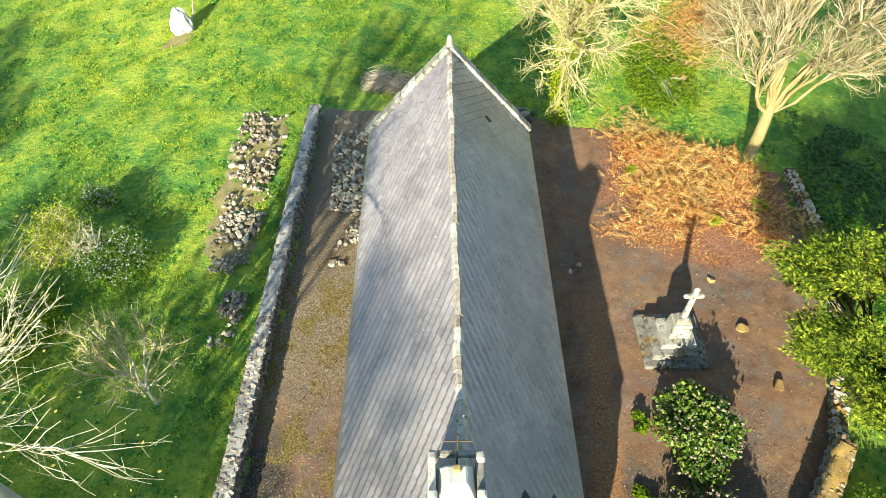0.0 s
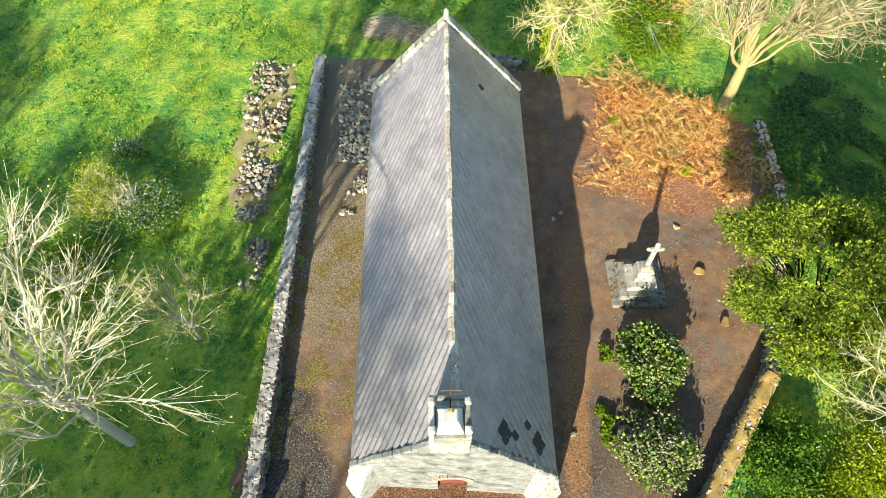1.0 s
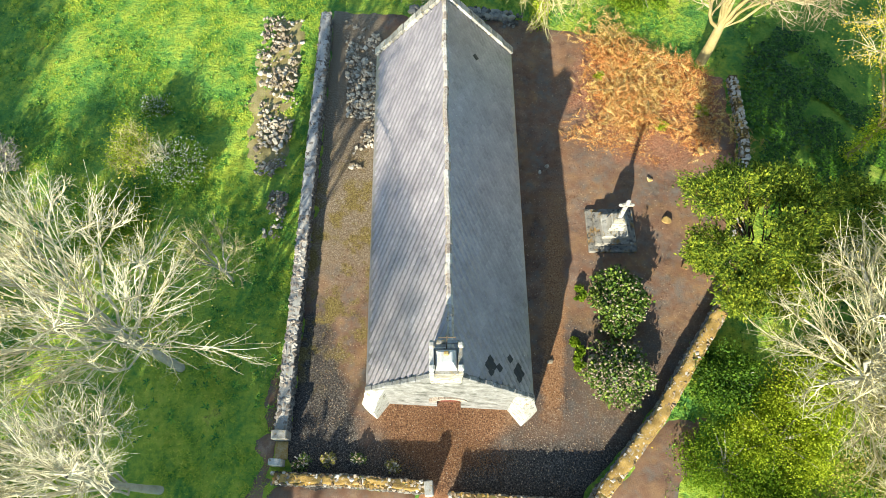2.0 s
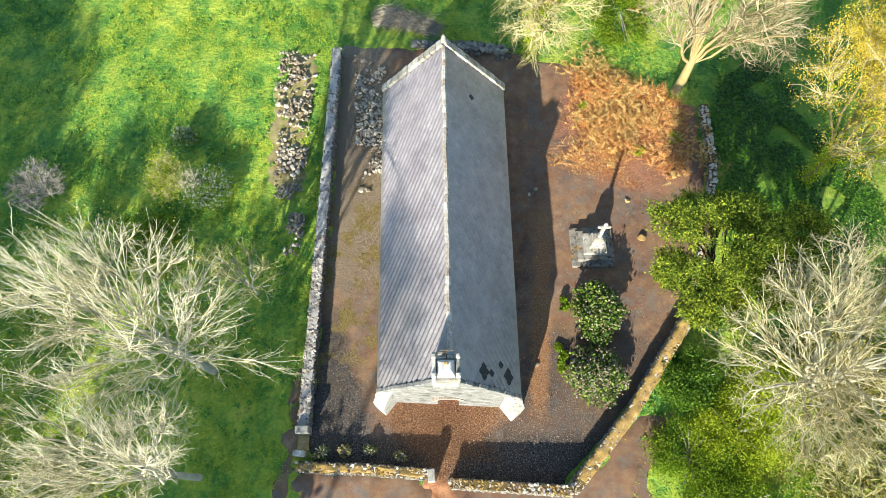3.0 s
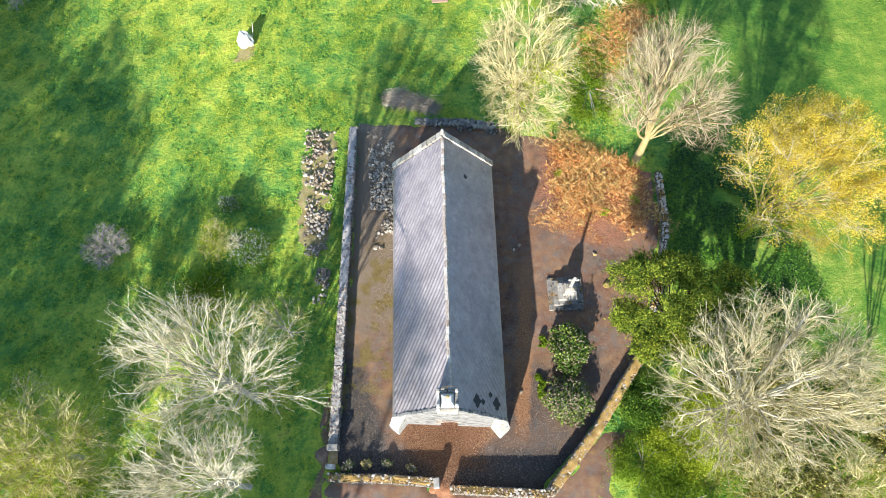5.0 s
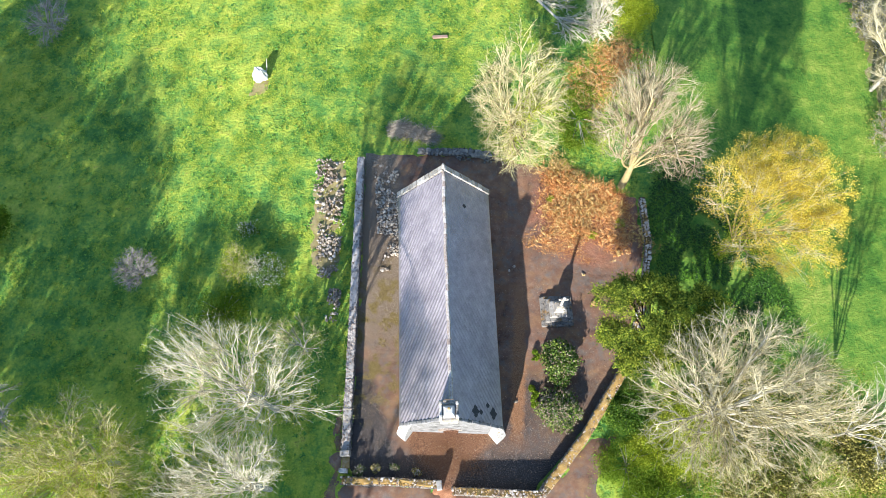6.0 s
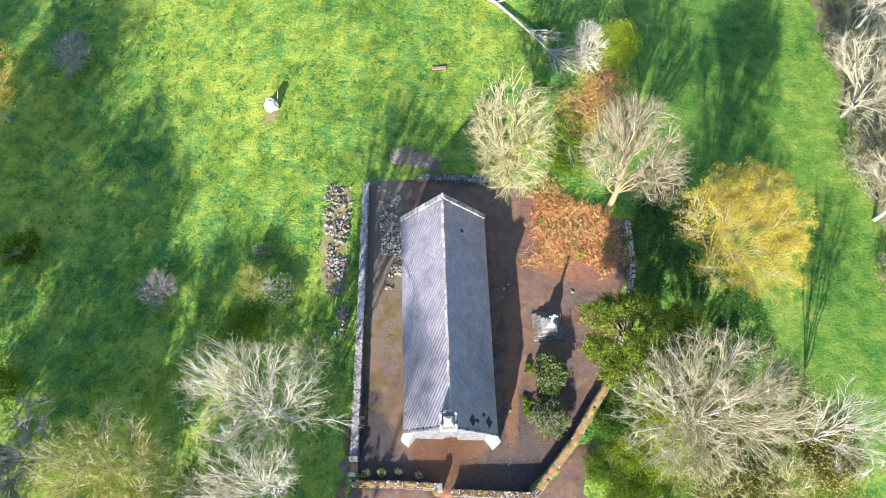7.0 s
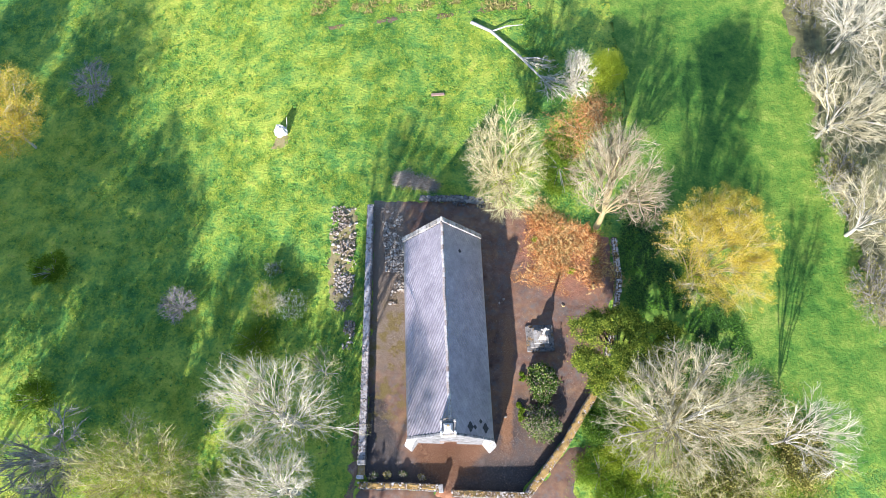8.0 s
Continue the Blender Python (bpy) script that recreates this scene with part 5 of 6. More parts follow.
# ---- rusty cut conifer branches heaped in the court ----
def branch_heap(name, x, y, rx, ry, h, label, mat, n, seed, size=0.2, branches=14, bark=BARK_WARM):
    ob = thing(name, x, y, ground_z(x, y), label, "branch heap")
    rnd = random.Random(seed)
    tubes = Tubes()
    places = []
    for i in range(branches):
        a0 = rnd.uniform(0, 6.28)
        c = Vector((rnd.uniform(-0.7, 0.7) * rx, rnd.uniform(-0.7, 0.7) * ry, rnd.uniform(0.1, 0.6) * h))
        length = rnd.uniform(1.2, 3.2)
        pts = [c]
        for k in range(5):
            a0 += rnd.gauss(0, 0.35)
            pts.append(pts[-1] + Vector((math.cos(a0), math.sin(a0), rnd.gauss(0.0, 0.22))) * length / 5)
        for q in pts:
            q.z = max(q.z, 0.06)
        r0 = rnd.uniform(0.015, 0.04)
        tubes = Tubes()
        tubes.add(pts, [r0 * (1 - 0.16 * k) for k in range(6)], 5)
        geo("branch", tubes.v, tubes.f, bark, ob, "bare cut branch")
        for k in range(n // branches):
            u = rnd.random() * 4.99
            q = pts[int(u)].lerp(pts[int(u) + 1], u - int(u))
            places.append((q.x + rnd.gauss(0, 0.38), q.y + rnd.gauss(0, 0.38), max(0.03, q.z + rnd.gauss(-0.05, 0.16))))
    sc = RNG.uniform(0.6, 1.6, len(places)) * size * 1.9
    half = len(places) * 3 // 5
    rot = rotations(len(places), 0.6)
    v, f = scatter(FROND_V, FROND_F, places[:half], rot[:half], sc[:half])
    geo("needles", v, f, mat, ob, "dry rust-orange sprays")
    v, f = scatter(FROND_V, FROND_F, places[half:], rot[half:], sc[half:])
    geo("bleached_sprays", v, f, LEAF_GOLD, ob, "golden bleached sprays")
    return ob


def litter(name, poly, n, lo, hi, mat, label, seed, clump=0.5, lift=0.075, grain=0.6, feather=0.6):
    """Dead leaves, needles and bark lying on the ground, thick in drifts."""
    rnd = random.Random(seed)
    xs, ys = [p[0] for p in poly], [p[1] for p in poly]
    spots = []
    while len(spots) < n:
        x, y = rnd.uniform(min(xs), max(xs)), rnd.uniform(min(ys), max(ys))
        if inside(poly, x, y) < rnd.random() * feather or noise.noise(Vector((x * grain, y * grain, seed))) < clump * rnd.uniform(-1.0, 1.0):
            continue
        spots.append((x, y, ground_z(x, y) + lift + rnd.uniform(-0.015, 0.03)))
    v, f = scatter(LEAF_V, LEAF_F, spots, rotations(n, 0.35), RNG.uniform(lo, hi, n))
    return geo(name, v, f, mat, None, label, kind="stuff")


litter("needle_litter", [(7.0, 17.2), (10.5, 16.2), (13.8, 18.0), (14.2, 22.2), (9.8, 24.6), (7.0, 23.4)], 12000, 0.04, 0.10, LEAF_RUST, "rust-coloured needles and twigs on the ground", 21)
litter("needle_litter", [(-2.6, 2.4), (2.8, 2.2), (3.2, 5.0), (-2.6, 5.0)], 4500, 0.025, 0.05, LEAF_DULL, "rusty leaves drifted before the chapel door", 22, lift=0.08)
litter("leaf_litter", COURT, 20000, 0.025, 0.065, LITTER, "dry leaf litter over the court", 23, clump=0.8)
litter("leaf_litter", [(-5.4, 4.0), (-3.0, 4.0), (-3.0, 25), (-5.0, 25)], 3000, 0.02, 0.05, LITTER, "dry leaf litter along the chapel side", 24, clump=0.9, lift=0.12)
litter("grit", [(-6.0, 2.6), (5.2, 1.6), (9.6, 6.6), (7.0, 8.0), (3.6, 4.6), (-3.2, 4.6), (-4.0, 8.0), (-5.9, 8.0)], 2000, 0.02, 0.045, STRAW, "pale grit and dry scraps before the chapel", 28, lift=0.08)
# dark leaves over the grass, their colour standing in for deep shade
litter("ivy_carpet", [(14.8, 10.0), (21.0, 8.0), (25.5, 11.0), (24.0, 18.0), (20.0, 24.5), (16.2, 25.5), (15.0, 20.0)], 30000, 0.11, 0.25, LEAF_DARK, "dark undergrowth leaves standing in for deep shade beside the court", 41, lift=0.30, clump=0.2, feather=1.6)
litter("scrub_carpet", [(10.4, -3.0), (29.5, -3.0), (29.0, 9.0), (20.0, 9.5), (14.0, 8.0), (10.4, 3.5)], 17000, 0.07, 0.16, LEAF_OLIVE, "dry olive undergrowth and dead grass below the bare trees", 42, lift=0.22, clump=0.5, feather=2.6)
litter("scrub_carpet", [(10.4, -3.0), (29.5, -3.0), (29.0, 9.0), (20.0, 9.5), (14.0, 8.0), (10.4, 3.5)], 12000, 0.07, 0.16, LEAF_LIME, "fresh green undergrowth below the bare trees", 43, lift=0.24, clump=0.7, feather=2.6)
branch_heap("branch_heap", 9.5, 20.2, 2.3, 2.4, 0.5, "heap of cut conifer branches turned rusty orange", LEAF_RUST, 2000, 31, size=0.17)
branch_heap("branch_heap", 12.0, 20.9, 2.1, 2.1, 0.45, "heap of dry orange-brown conifer branches", LEAF_RUST, 1500, 32, size=0.17, branches=12)
branch_heap("branch_heap", 8.7, 22.9, 1.4, 1.0, 0.5, "low spread of rusty fallen sprays", LEAF_RUST, 1100, 33, size=0.17, branches=9)
branch_heap("branch_heap", 12.6, 31.0, 1.5, 2.8, 0.8, "reddish dead brambles between the trees", LEAF_RUST, 1300, 34, size=0.13, branches=30)
branch_heap("branch_heap", 14.8, 34.4, 1.2, 1.6, 0.9, "reddish dead branches by the round bush", LEAF_RUST, 1500, 35, size=0.15, branches=18)

# ---- fallen tree at the far side ----
def fallen_tree():
    ob = thing("fallen_tree", 4.0, 45.0, ground_z(4, 45), "long fallen pale tree trunk with its dead crown", "fallen tree")
    tubes, crown = Tubes(), []
    way = [(0, 0, 0.22), (1.9, -1.3, 0.28), (3.2, -2.9, 0.30), (4.6, -4.8, 0.42), (6.0, -7.0, 0.6), (8.2, -8.2, 0.9)]
    pts = [Vector(p) for p in way]
    tubes.add(pts, [0.17, 0.15, 0.14, 0.12, 0.10, 0.06], 8)
    tubes.add([pts[1], Vector((3.4, -0.9, 0.5)), Vector((5.0, -0.8, 0.5))], [0.10, 0.07, 0.03], 6)
    tubes.add([pts[3], Vector((6.0, -4.9, 0.6)), Vector((7.4, -5.4, 0.5))], [0.10, 0.07, 0.03], 6)
    geo("trunk", tubes.v, tubes.f, BARK, ob, smooth=True)
    r = np.random.default_rng(77)
    for seat, goal, wide, n, k in ((pts[4], (7.6, -8.6, 0.9), (2.3, 1.9, 0.7), 420, 7), (pts[3], (6.6, -5.6, 0.5), (1.6, 1.1, 0.4), 160, 4), (pts[5], (9.4, -8.8, 1.0), (1.4, 1.6, 0.7), 200, 5)):
        p = np.array(goal) + unit(r.normal(0, 1, (n, 3))) * r.uniform(0.2, 1, (n, 1)) ** 0.5 * np.array(wide)
        p[:, 2] = np.maximum(p[:, 2], 0.04)
        orders, _ = branch_out(p, np.array(seat), np.array((0.8, -0.5, 0.2)), (k, 4, 3), r, 0.012)
        crown += [tubes_along(*o, 3) for o in orders]
    geo("dead_crown", *joined(crown), TWIG, ob, "tangled bleached dead twigs")
    return ob


fallen_tree()
plank_ob = box_part("plank", (-0.62, -0.13, 0.0), (0.62, 0.13, 0.12), PLANK, bevel=0.015)
plank_ob.matrix_world = pose(0.4, 36.6, ground_z(0.4, 36.6) + 0.05, 1, 2, 4)
tagged(plank_ob, "short pinkish weathered beam lying in the grass", "beam")

# ---- standing stone in the meadow ----
def standing_stone(x, y):
    ob = thing("standing_stone", x, y, ground_z(x, y), "rough white standing stone in a yellowed turf patch", "standing stone")
    bm = bmesh.new()
    bmesh.ops.create_icosphere(bm, subdivisions=3, radius=0.62)
    for v in bm.verts:
        c = v.co
        k = 1 + 0.34 * noise.noise(c * 2.3 + Vector((3, 1, 7))) + 0.22 * noise.noise(c * 6.0)
        v.co = Vector((c.x * k, c.y * k * 0.85, c.z * k * 1.55 * (1.0 if c.z > 0 else 0.6) + 0.4))
        v.co.x *= 1 - 0.20 * max(0, v.co.z)
        v.co.y *= 1 - 0.22 * max(0, v.co.z)
    part("stone_body", bm, PALE_CAP, ob, "pale lichen-mottled stone")
    tubes = Tubes()
    tubes.add([Vector((0.35, 0.2, 0.0)), Vector((0.62, 0.55, 0.9)), Vector((0.70, 0.8, 1.5))], [0.05, 0.04, 0.02], 6)
    geo("stake", tubes.v, tubes.f, BARK, ob, "crooked wooden stake")
    return ob


patch("worn_patch", [(-15.2, 31.6), (-13.6, 31.5), (-13.2, 33.0), (-14.6, 33.4)], DRY_TURF, "yellowed worn turf round the standing stone", top=0.04, ragged=0.3, seed=30.0)
standing_stone(-14.1, 33.2)

# ---- cut brushwood behind the chapel ----
def brushwood(name, x, y, length, width, h, n, label, turn=0.0, seed=1):
    ob = thing(name, x, y, ground_z(x, y), label, "brushwood", turn=turn)
    rnd = random.Random(seed)
    tubes = Tubes()
    for i in range(n):
        u = rnd.uniform(-1, 1)
        c = Vector((u * length / 2, rnd.gauss(0, width * 0.28), abs(rnd.gauss(0, 1)) * h * 0.42 * (1.15 - abs(u))))
        a = rnd.gauss(0, 0.7)
        d = Vector((math.cos(a), math.sin(a), rnd.gauss(0, 0.2))) * rnd.uniform(0.25, 0.7)
        e0, e1 = c - d, c + d
        e0.z, e1.z = max(e0.z, 0.0), max(e1.z, 0.0)
        tubes.add([e0, c + Vector((rnd.gauss(0, 0.05), rnd.gauss(0, 0.05), 0.04)), e1], [0.009, 0.008, 0.004], 3)
    geo("brush", tubes.v, tubes.f, STRAW, ob, kind="stuff")
    return ob


brushwood("brushwood", -1.7, 27.3, 3.4, 0.9, 0.5, 1500, "low heap of dry greyish brushwood", turn=-14, seed=51)
brushwood("brushwood", -2.9, 27.7, 1.3, 1.0, 0.6, 800, "rounded clump of pale dead grass", turn=10, seed=52)

# ---- loose stones ----
def strewn(name, poly, n, lo, hi, mat, label, seed, sink=0.2, clump=0.0, kind="stuff"):
    rnd = random.Random(seed)
    xs, ys = [p[0] for p in poly], [p[1] for p in poly]
    spots, sizes = [], []
    while len(spots) < n:
        x, y = rnd.uniform(min(xs), max(xs)), rnd.uniform(min(ys), max(ys))
        if inside(poly, x, y) < 0.05 or noise.noise(Vector((x * 0.8, y * 0.8, seed))) < clump * rnd.uniform(-1, 1.2):
            continue
        s = lo + (hi - lo) * rnd.random() ** 2.2
        spots.append((x, y, ground_z(x, y) + s * (0.3 - sink) + 0.03))
        sizes.append(s)
    return spots, sizes


def rubble_heap(name, poly, n_big, n_small, label, seed, mat=PALE_ROCK, heap=0.25):
    c = (sum(p[0] for p in poly) / len(poly), sum(p[1] for p in poly) / len(poly))
    ob = thing(name, c[0], c[1], ground_z(*c), label, "rubble")
    z0 = ground_z(*c)
    spots, sizes = strewn("", poly, n_big, 0.12, 0.38, mat, "", seed, clump=0.3)
    for (x, y, z), s in zip(spots, sizes):
        rise = heap * smoothstep(0, 0.8, inside(poly, x, y)) * random.random()
        rock_piece("stone", mat, ob, (x - c[0], y - c[1], z - z0 + rise), (s, s * random.uniform(0.6, 1), s * random.uniform(0.5, 0.9)), 30)
    spots, sizes = strewn("", poly, n_small, 0.07, 0.24, mat, "", seed + 1)
    rock_field("small_rubble", [(x - c[0], y - c[1], z - z0 + 0.05 + heap * 0.5 * random.random()) for x, y, z in spots], sizes, mat, ob, lean=0.8)
    return ob


earth_strip = patch("rubble_bed", [(-9.3, 16.0), (-7.5, 15.4), (-6.9, 20.0), (-7.0, 25.3), (-9.4, 25.3), (-9.6, 21.0)], DRY_TURF, "yellowed thin turf under the rubble", top=0.03, ragged=0.6, seed=41.0)
rubble_heap("rubble_heap", [(-9.5, 21.0), (-7.2, 20.4), (-6.9, 25.0), (-9.3, 25.4)], 80, 420, "spread of pale tumbled building stones in the grass", 61)
rubble_heap("rubble_heap", [(-8.9, 15.8), (-7.3, 15.5), (-7.0, 20.2), (-8.9, 20.6)], 70, 420, "long spread of pale broken stones in the grass", 63)
rubble_heap("rubble_heap", [(-8.1, 12.6), (-7.2, 12.4), (-7.0, 14.9), (-8.0, 15.0)], 36, 170, "small spread of pale stones by the wall", 65)
rubble_heap("rubble_heap", [(-4.5, 16.2), (-3.0, 16.0), (-3.0, 24.2), (-4.9, 25.0)], 90, 800, "bank of small stones along the chapel side", 67, PALE_ROCK, 0.10)
rubble_heap("rubble_heap", [(1.0, 25.0), (4.2, 24.6), (4.6, 25.6), (1.0, 26.2)], 40, 160, "grey stones of the fallen rear wall", 69, RUBBLE)

pebbles, sizes = strewn("", COURT, 600, 0.02, 0.05, RUBBLE, "", 71)
rock_field("pebbles", pebbles, sizes, RUBBLE, None, "small stones scattered over the court", kind="stuff")
for i, (x, y, s) in enumerate([(6.35, 7.0, 0.55), (5.05, 16.3, 0.26), (4.7, 16.0, 0.22), (9.9, 15.6, 0.34), (10.4, 13.4, 0.5), (4.5, 6.9, 0.3), (10.9, 11.2, 0.5), (12.6, 17.1, 0.5)]):
    ob = new("boulder", mesh_from("boulder", ROCKS[i % 8][0] * np.array((s, s * 0.8, s * 0.7)), ROCKS[i % 8][1], PALE_ROCK if i in (0, 1, 2, 5) else LICHEN))
    ob.matrix_world = pose(x, y, ground_z(x, y) + 0.03 + s * 0.2, 4, -5, 40 * i)
    tagged(ob, "weathered loose stone lying on the bare earth", "stone", "loose stones in the court")

# moss and dry weeds in the western strip, and weeds inside the gate wall
for i, (x, y, r) in enumerate([(-5.6, 2.95, 0.55), (-4.5, 3.0, 0.45), (-3.4, 3.0, 0.42), (-2.0, 2.7, 0.4)]):
    shrub("weed_clump", x, y, r, r * 0.8, 0.75, "straggly pale weed clump at the wall foot", LEAF_OLIVE if i % 2 else LEAF_RHODO, 300, 0.09, 12, 80 + i, BLOSSOM, 70, 0.07, "weeds", True, "weeds inside the gate wall")

# ---- eastern hedge of bare trees ----
HEDGE = [(35.6, 31.4, 8.6, 5.4, TWIG_OLIVE), (35.6, 21.4, 7.8, 5.6, TWIG_OLIVE), (39.6, 41.0, 8.5, 5.4, TWIG), (41.0, 13.0, 8.0, 4.6, TWIG_OLIVE), (41.5, 26.4, 7.5, 4.8, TWIG), (42.0, 35.8, 8.0, 5.0, TWIG_OLIVE)]
for i, (x, y, h, r, tw) in enumerate(HEDGE):
    plant("hedge_tree", 90 + i, x, y, h, r, "leafless tree in the overgrown field hedge", "tree", BARK, tw, tips=1450, limbs=12, thin=0.0095, low=0.15, group="trees of the far hedge")
for i, (x, y) in enumerate([(36.6, 37.0), (35.8, 26.5), (36.0, 15.2), (38.0, 46.0)]):
    plant("hedge_scrub", 100 + i, x, y, 2.4, 2.4, "brown bramble scrub along the hedge foot", "bush", BARK, TWIG_GREY, tips=450, limbs=12, low=0.05, fork=0.05, deep=4.0, group="scrub of the far hedge", leaves=LEAF_OLIVE, leaf_n=2500, leaf_size=0.12, wild=0.2)

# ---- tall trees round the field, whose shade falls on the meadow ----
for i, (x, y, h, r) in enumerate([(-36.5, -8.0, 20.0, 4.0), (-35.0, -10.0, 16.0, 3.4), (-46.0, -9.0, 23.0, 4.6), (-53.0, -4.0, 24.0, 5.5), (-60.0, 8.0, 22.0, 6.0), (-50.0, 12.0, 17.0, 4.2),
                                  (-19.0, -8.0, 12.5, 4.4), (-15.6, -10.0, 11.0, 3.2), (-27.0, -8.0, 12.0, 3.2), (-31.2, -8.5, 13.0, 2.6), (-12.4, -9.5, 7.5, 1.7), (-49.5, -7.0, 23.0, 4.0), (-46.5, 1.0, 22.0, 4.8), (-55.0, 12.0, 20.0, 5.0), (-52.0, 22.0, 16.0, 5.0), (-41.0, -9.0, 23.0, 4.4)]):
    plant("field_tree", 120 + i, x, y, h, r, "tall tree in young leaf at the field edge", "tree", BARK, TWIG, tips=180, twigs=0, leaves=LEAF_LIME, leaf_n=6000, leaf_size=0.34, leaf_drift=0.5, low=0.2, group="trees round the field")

# unseen blocker added to dim the roof's front left slope but not the gable
plant("field_tree", 140, -17.0, -29.4, 25.6, 2.9, "unseen tree with a high sparse crown, added to shade the roof", "tree", BARK, TWIG, tips=800, limbs=16, low=0.78, fork=0.76, trunk_r=0.13, thin=0.006, leaves=LEAF_LIME, leaf_n=2600, leaf_size=0.085, group="trees round the field")

# ---- grass ----
def grass(n, x0, x1, y0, y1, seed, lo, hi, keep):
    """Tufts of four blades each."""
    r = np.random.default_rng(seed)
    p = np.stack([r.uniform(x0, x1, n), r.uniform(y0, y1, n), np.zeros(n)], 1)
    p = np.array([q for q in p if keep(q[0], q[1])])
    p[:, 2] = [ground_z(x, y) - 0.02 for x, y in p[:, :2]]
    tv = []
    tf = []
    for k in range(4):
        a = k * 1.7
        c, s = math.cos(a), math.sin(a)
        base = len(tv)
        tv += [(-0.16 * s + 0.05 * c, 0.16 * c + 0.05 * s, 0.1), (0.16 * s + 0.05 * c, -0.16 * c + 0.05 * s, 0.1), (0.85 * c, 0.85 * s, 0.50)]
        tf.append((base, base + 1, base + 2))
    sc = r.uniform(lo, hi, len(p))
    clump = np.array([1.0 + 0.7 * noise.noise(Vector((x * 0.7, y * 0.7, 1.0))) for x, y in p[:, :2]])
    return scatter(np.array(tv), np.array(tf), p, rotations(len(p), 0.25), sc * np.clip(clump, 0.45, 2))


def meadow_here(x, y):
    if inside(COURT, x, y) > -0.5:
        return False
    if -9.4 < x < -7.0 and 15.8 < y < 25.1:
        return noise.noise(Vector((x * 1.3, y * 1.3, 6.0))) > -0.02
    if y < 1.5 and -8.5 < x < 8.5:
        return False
    return True


v, f = grass(62000, -22, -5.5, -4, 52, 5, 0.07, 0.16, meadow_here)
geo("grass", v, f, BLADE, None, "lush tufted meadow grass", kind="stuff")
v, f = grass(40000, -8, 12, 25, 54, 6, 0.07, 0.16, meadow_here)
geo("grass", v, f, BLADE, None, "lush tufted meadow grass", kind="stuff")
v, f = grass(28000, -44, -22, -4, 56, 7, 0.10, 0.22, meadow_here)
geo("grass", v, f, BLADE, None, "coarse shaded meadow grass", kind="stuff")
v, f = grass(18000, 8.5, 40, -4, 56, 8, 0.09, 0.20, meadow_here)
geo("grass", v, f, BLADE_EAST, None, "short green grass of the eastern field", kind="stuff")
def tussocks(n, x0, x1, y0, y1, seed):
    """Coarse leafy tussocks standing proud of the grass, in drifts."""
    r = np.random.default_rng(seed)
    p = []
    while len(p) < n:
        x, y = r.uniform(x0, x1), r.uniform(y0, y1)
        if meadow_here(x, y) and noise.noise(Vector((x * 0.22, y * 0.22, 4.0))) > r.uniform(-0.5, 0.5):
            p.append((x, y, ground_z(x, y)))
    tv, tf = [], []
    for k in range(9):
        a = k * 2.399
        c, s = math.cos(a), math.sin(a)
        o, h = 0.35 + 0.65 * (k % 3) / 2, 0.75 - 0.25 * (k % 3)
        b = len(tv)
        tv += [(0, 0, 0.05), (o * 0.5 * c - 0.16 * s, o * 0.5 * s + 0.16 * c, h * 0.8), (o * c, o * s, h * 0.7), (o * 0.5 * c + 0.16 * s, o * 0.5 * s - 0.16 * c, h * 0.8)]
        tf.append((b, b + 1, b + 2, b + 3))
    return scatter(np.array(tv), np.array(tf), p, rotations(n, 0.15), r.uniform(0.10, 0.27, n))


v, f = tussocks(3600, -36, 12, 3, 50, 31)
geo("tussocks", v, f, LEAF_TUSSOCK, None, "coarse darker tussocks in the meadow", kind="stuff")
v, f = tussocks(1500, 16, 35, 3, 50, 32)
geo("tussocks", v, f, LEAF_TUSSOCK, None, "coarse tussocks in the eastern field", kind="stuff")
v, f = grass(1500, -12, 12, 46.5, 50.5, 9, 0.2, 0.45, lambda x, y: noise.noise(Vector((x * 0.4, y * 0.4, 3))) > -0.05)
geo("reeds", v, f, DRY, None, "tan dry reeds at the far bank", kind="stuff")
heads = []
while len(heads) < 900:
    x, y = random.uniform(-36, 34), random.uniform(2, 46)
    if meadow_here(x, y) and noise.noise(Vector((x * 0.25, y * 0.25, 8))) > random.uniform(-0.3, 0.4):
        heads.append((x, y, ground_z(x, y) + 0.16))
v, f = scatter(LEAF_V * np.array((1.5, 1, 1)), LEAF_F, heads, rotations(len(heads), 0.2), RNG.uniform(0.04, 0.07, len(heads)))
geo("dandelions", v, f, DANDELION, None, "yellow dandelion heads dotted over the meadow", kind="stuff")

# ---- roof slates: diamonds, each lapping the two below ----
SW, SH = 0.42, 0.335


def slate_shape(cup, lift):
    """A diamond cupped by age along the slant of its courses: a low crease runs from edge to edge, and the lower tip stands off."""
    tip = -SH / 2 * 1.05
    v = [(-SW / 2, 0, 0.0), (-SW / 4, tip / 2, cup + lift * 0.5), (0, tip, lift), (SW / 2, 0, 0.0), (SW / 4, SH / 4, cup), (0, SH / 2, -0.004),
         (-SW / 2, 0, -0.014), (-SW / 4, tip / 2, -0.012), (0, tip, -0.006), (SW / 2, 0, -0.014)]
    return np.array(v), [(0, 1, 4, 5), (1, 2, 3, 4), (0, 6, 7, 1), (1, 7, 8, 2), (2, 8, 9, 3)]


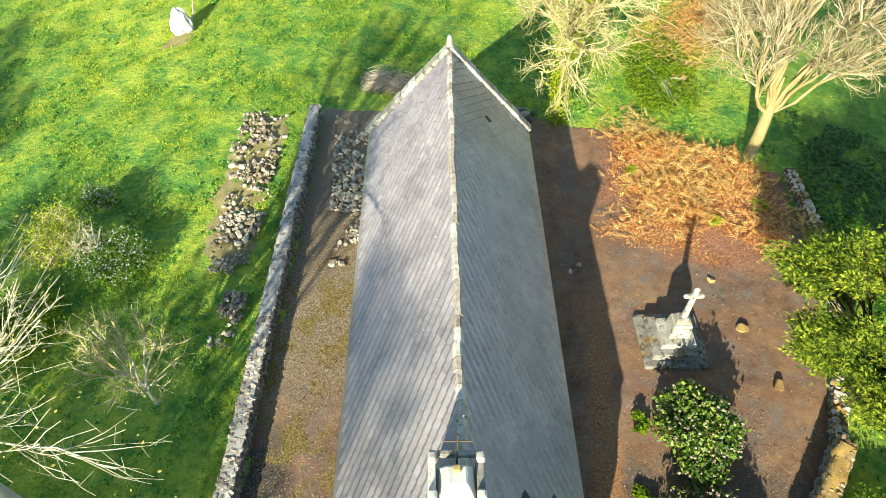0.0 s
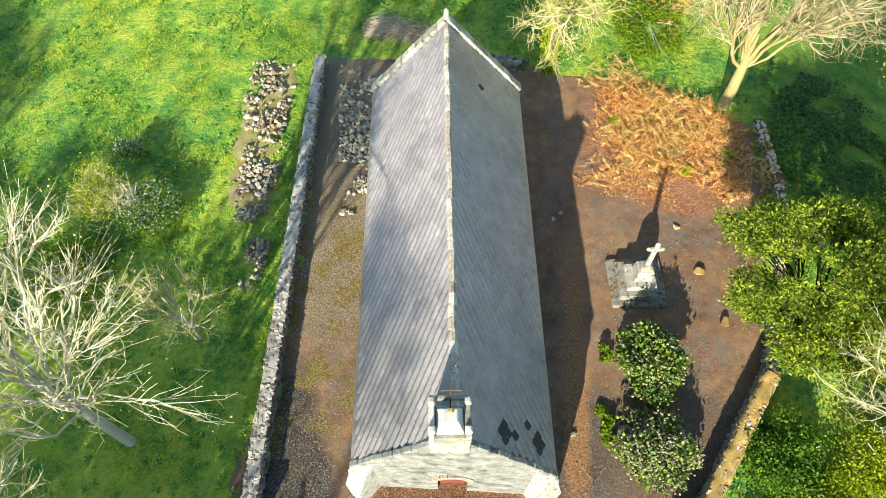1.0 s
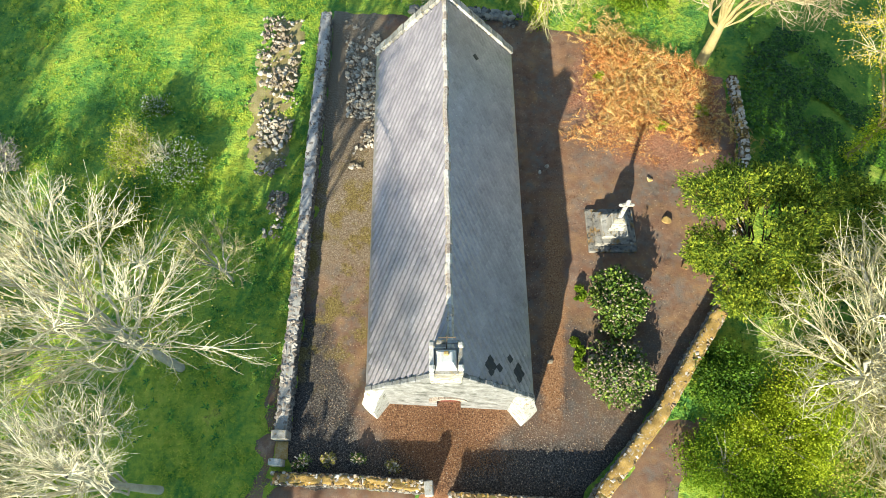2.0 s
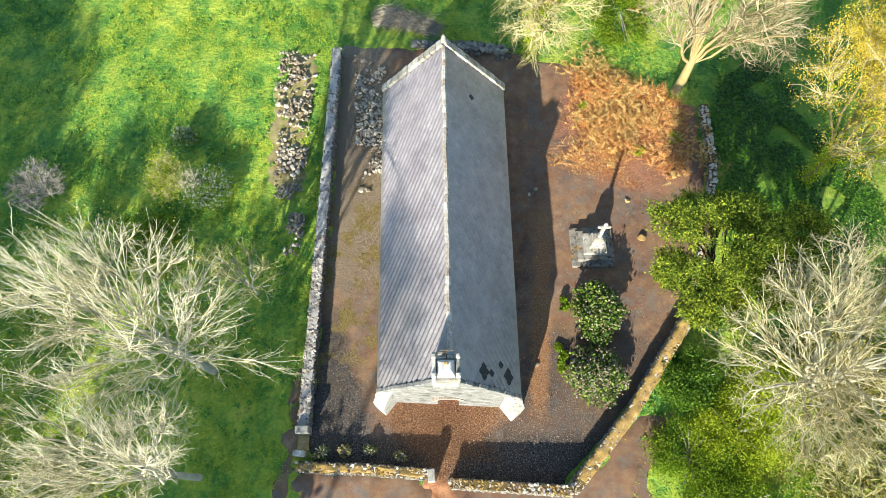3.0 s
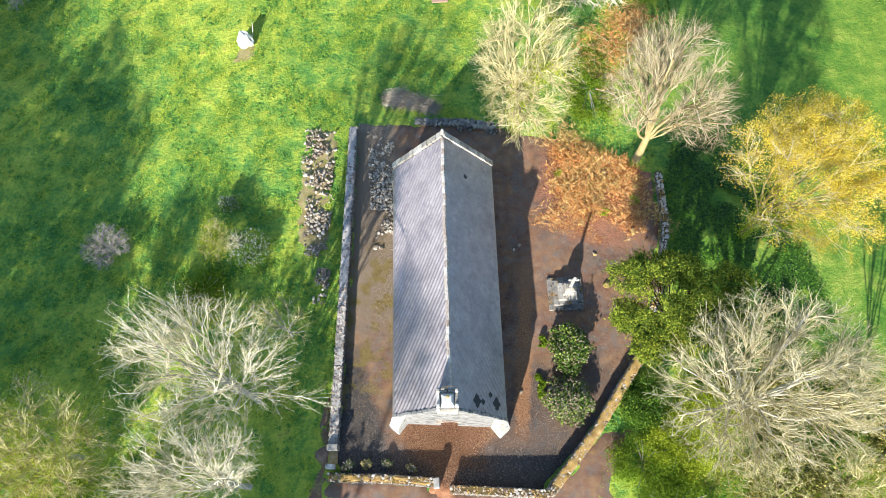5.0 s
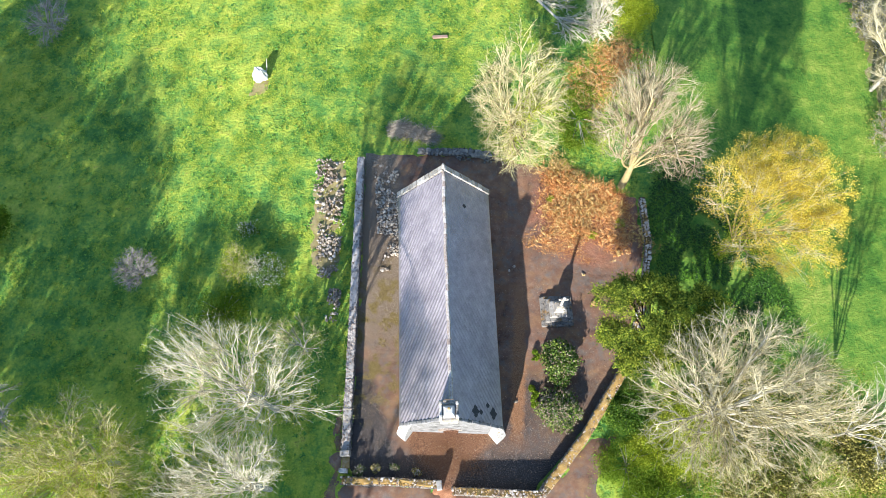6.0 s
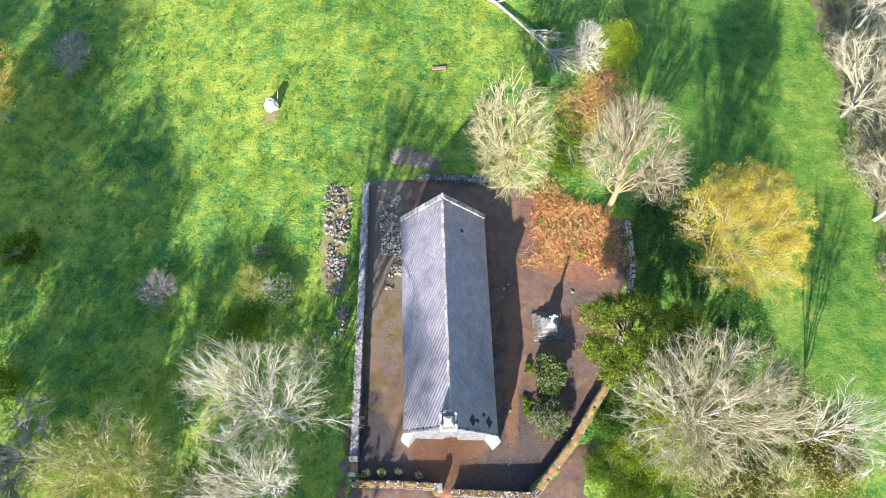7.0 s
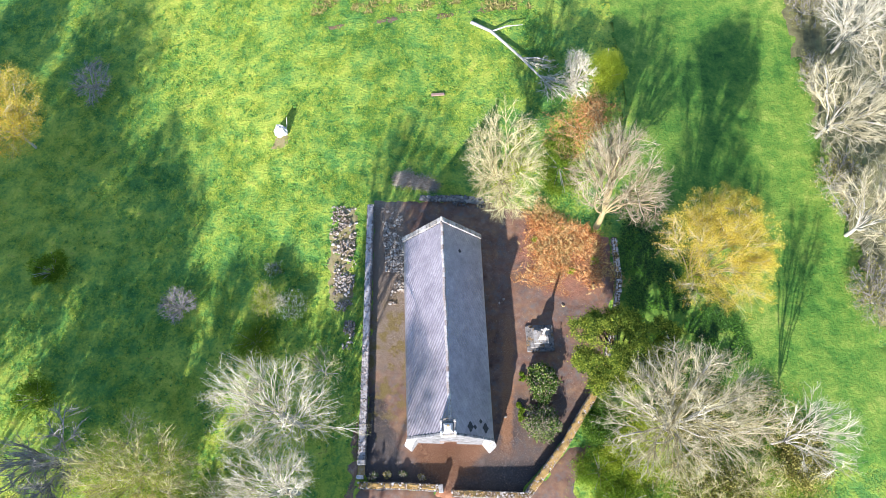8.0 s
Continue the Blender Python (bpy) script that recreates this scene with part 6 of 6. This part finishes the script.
CURLED, SLATE_F = slate_shape(0.052, 0.030)
FLATTER, _ = slate_shape(0.022, 0.055)
FLATTER[:, 0] *= -1
SLATE_MESH = mesh_from("slate", FLATTER, SLATE_F, SLATE_ONE)
SLATE_F = np.array(SLATE_F)
SLATE_BARE = mesh_from("slate", FLATTER + np.array((0, 0, 0.006)), SLATE_F, SLATE_DARK)
slope_len = (HALF + 0.05) / math.cos(SLOPE)
bare_spots = [(1.66, 5.66, 0.36), (2.62, 5.66, 0.36), (2.36, 6.2, 0.16), (1.97, 8.12, 0.16), (1.5, 18.8, 0.17)]


def lay_slates():
    joined = {-1: [], 1: []}
    laid = 0
    hooks = []
    for s in (-1, 1):
        down = Vector((s * math.cos(SLOPE), 0, -math.sin(SLOPE)))
        normal = Vector((s * math.sin(SLOPE), 0, math.cos(SLOPE)))
        rows = int(slope_len / (SH / 2))
        for r in range(rows):
            dist = 0.10 + r * SH / 2
            n = int((Y1 - 0.3 - Y0) / SW) + 1
            edge = front_y(CX + s * dist * math.cos(SLOPE)) + 0.14
            for k in range(n + 1):
                y = Y0 + 0.0 + (k + (0.5 if r % 2 else 0.0)) * SW
                if y < edge or y > Y1 - 0.36 or dist + SH * 0.53 > slope_len:
                    continue
                p = Vector((CX, y, RIDGE_Z)) + down * dist + normal * 0.006
                p += normal * (0.02 * noise.noise(Vector((p.x * 0.5, y * 0.5, 3.0))))
                along = Vector((0, 1, 0)) if s < 0 else Vector((0, -1, 0))
                # x along the ridge, y up the slope, z outward
                m = Matrix((along.to_4d(), (-down).to_4d(), normal.to_4d(), (0, 0, 0, 1))).transposed()
                m = Matrix.Translation(p) @ m.to_3x3().to_4x4()
                m = m @ pose(random.gauss(0, 0.004), random.gauss(0, 0.004), 0, random.gauss(0, 0.9), random.gauss(0, 0.9), random.gauss(0, 1.0))
                bare = s > 0 and any(abs(p.x - a) / 0.75 + abs(p.y - b) < c for a, b, c in bare_spots)
                if (y < Y0 + 3.4 and s > 0 and laid < 290) or bare:
                    ob = new("slate", SLATE_BARE if bare else SLATE_MESH)
                    ob.matrix_world = m
                    of_chapel(ob, roof)
                    laid += 1
                else:
                    joined[s].append(m)
                if random.random() < (0.42 if s < 0 else 0.10):
                    hooks.append((m @ Vector((random.uniform(-0.12, 0.12), -SH / 2 + random.uniform(0, 0.15), 0.03)), random.choice((0.02, 0.022, 0.028, 0.035, 0.05))))
    vs, count = [], 0
    for s, tv in ((-1, CURLED), (1, FLATTER)):
        ms = np.array([[list(row) for row in m] for m in joined[s]])
        vs.append((np.einsum("nij,kj->nki", ms[:, :3, :3], tv) + ms[:, None, :3, 3]).reshape(-1, 3))
        count += len(ms)
    f = (SLATE_F[None] + (np.arange(count) * 10)[:, None, None]).reshape(-1, 4)
    slates = geo("slate_rest", np.concatenate(vs), f, SLATE, None, "diamond slates in slanting courses", kind="stuff")
    of_chapel(slates, roof)
    hv, hf = scatter(ROCKS[1][0], ROCKS[1][1], [tuple(h[0]) for h in hooks], rotations(len(hooks)), [h[1] for h in hooks])
    of_chapel(geo("lichen_specks", hv, hf, HOOK, None, "white specks of lichen and droppings", kind="stuff"), roof)


lay_slates()
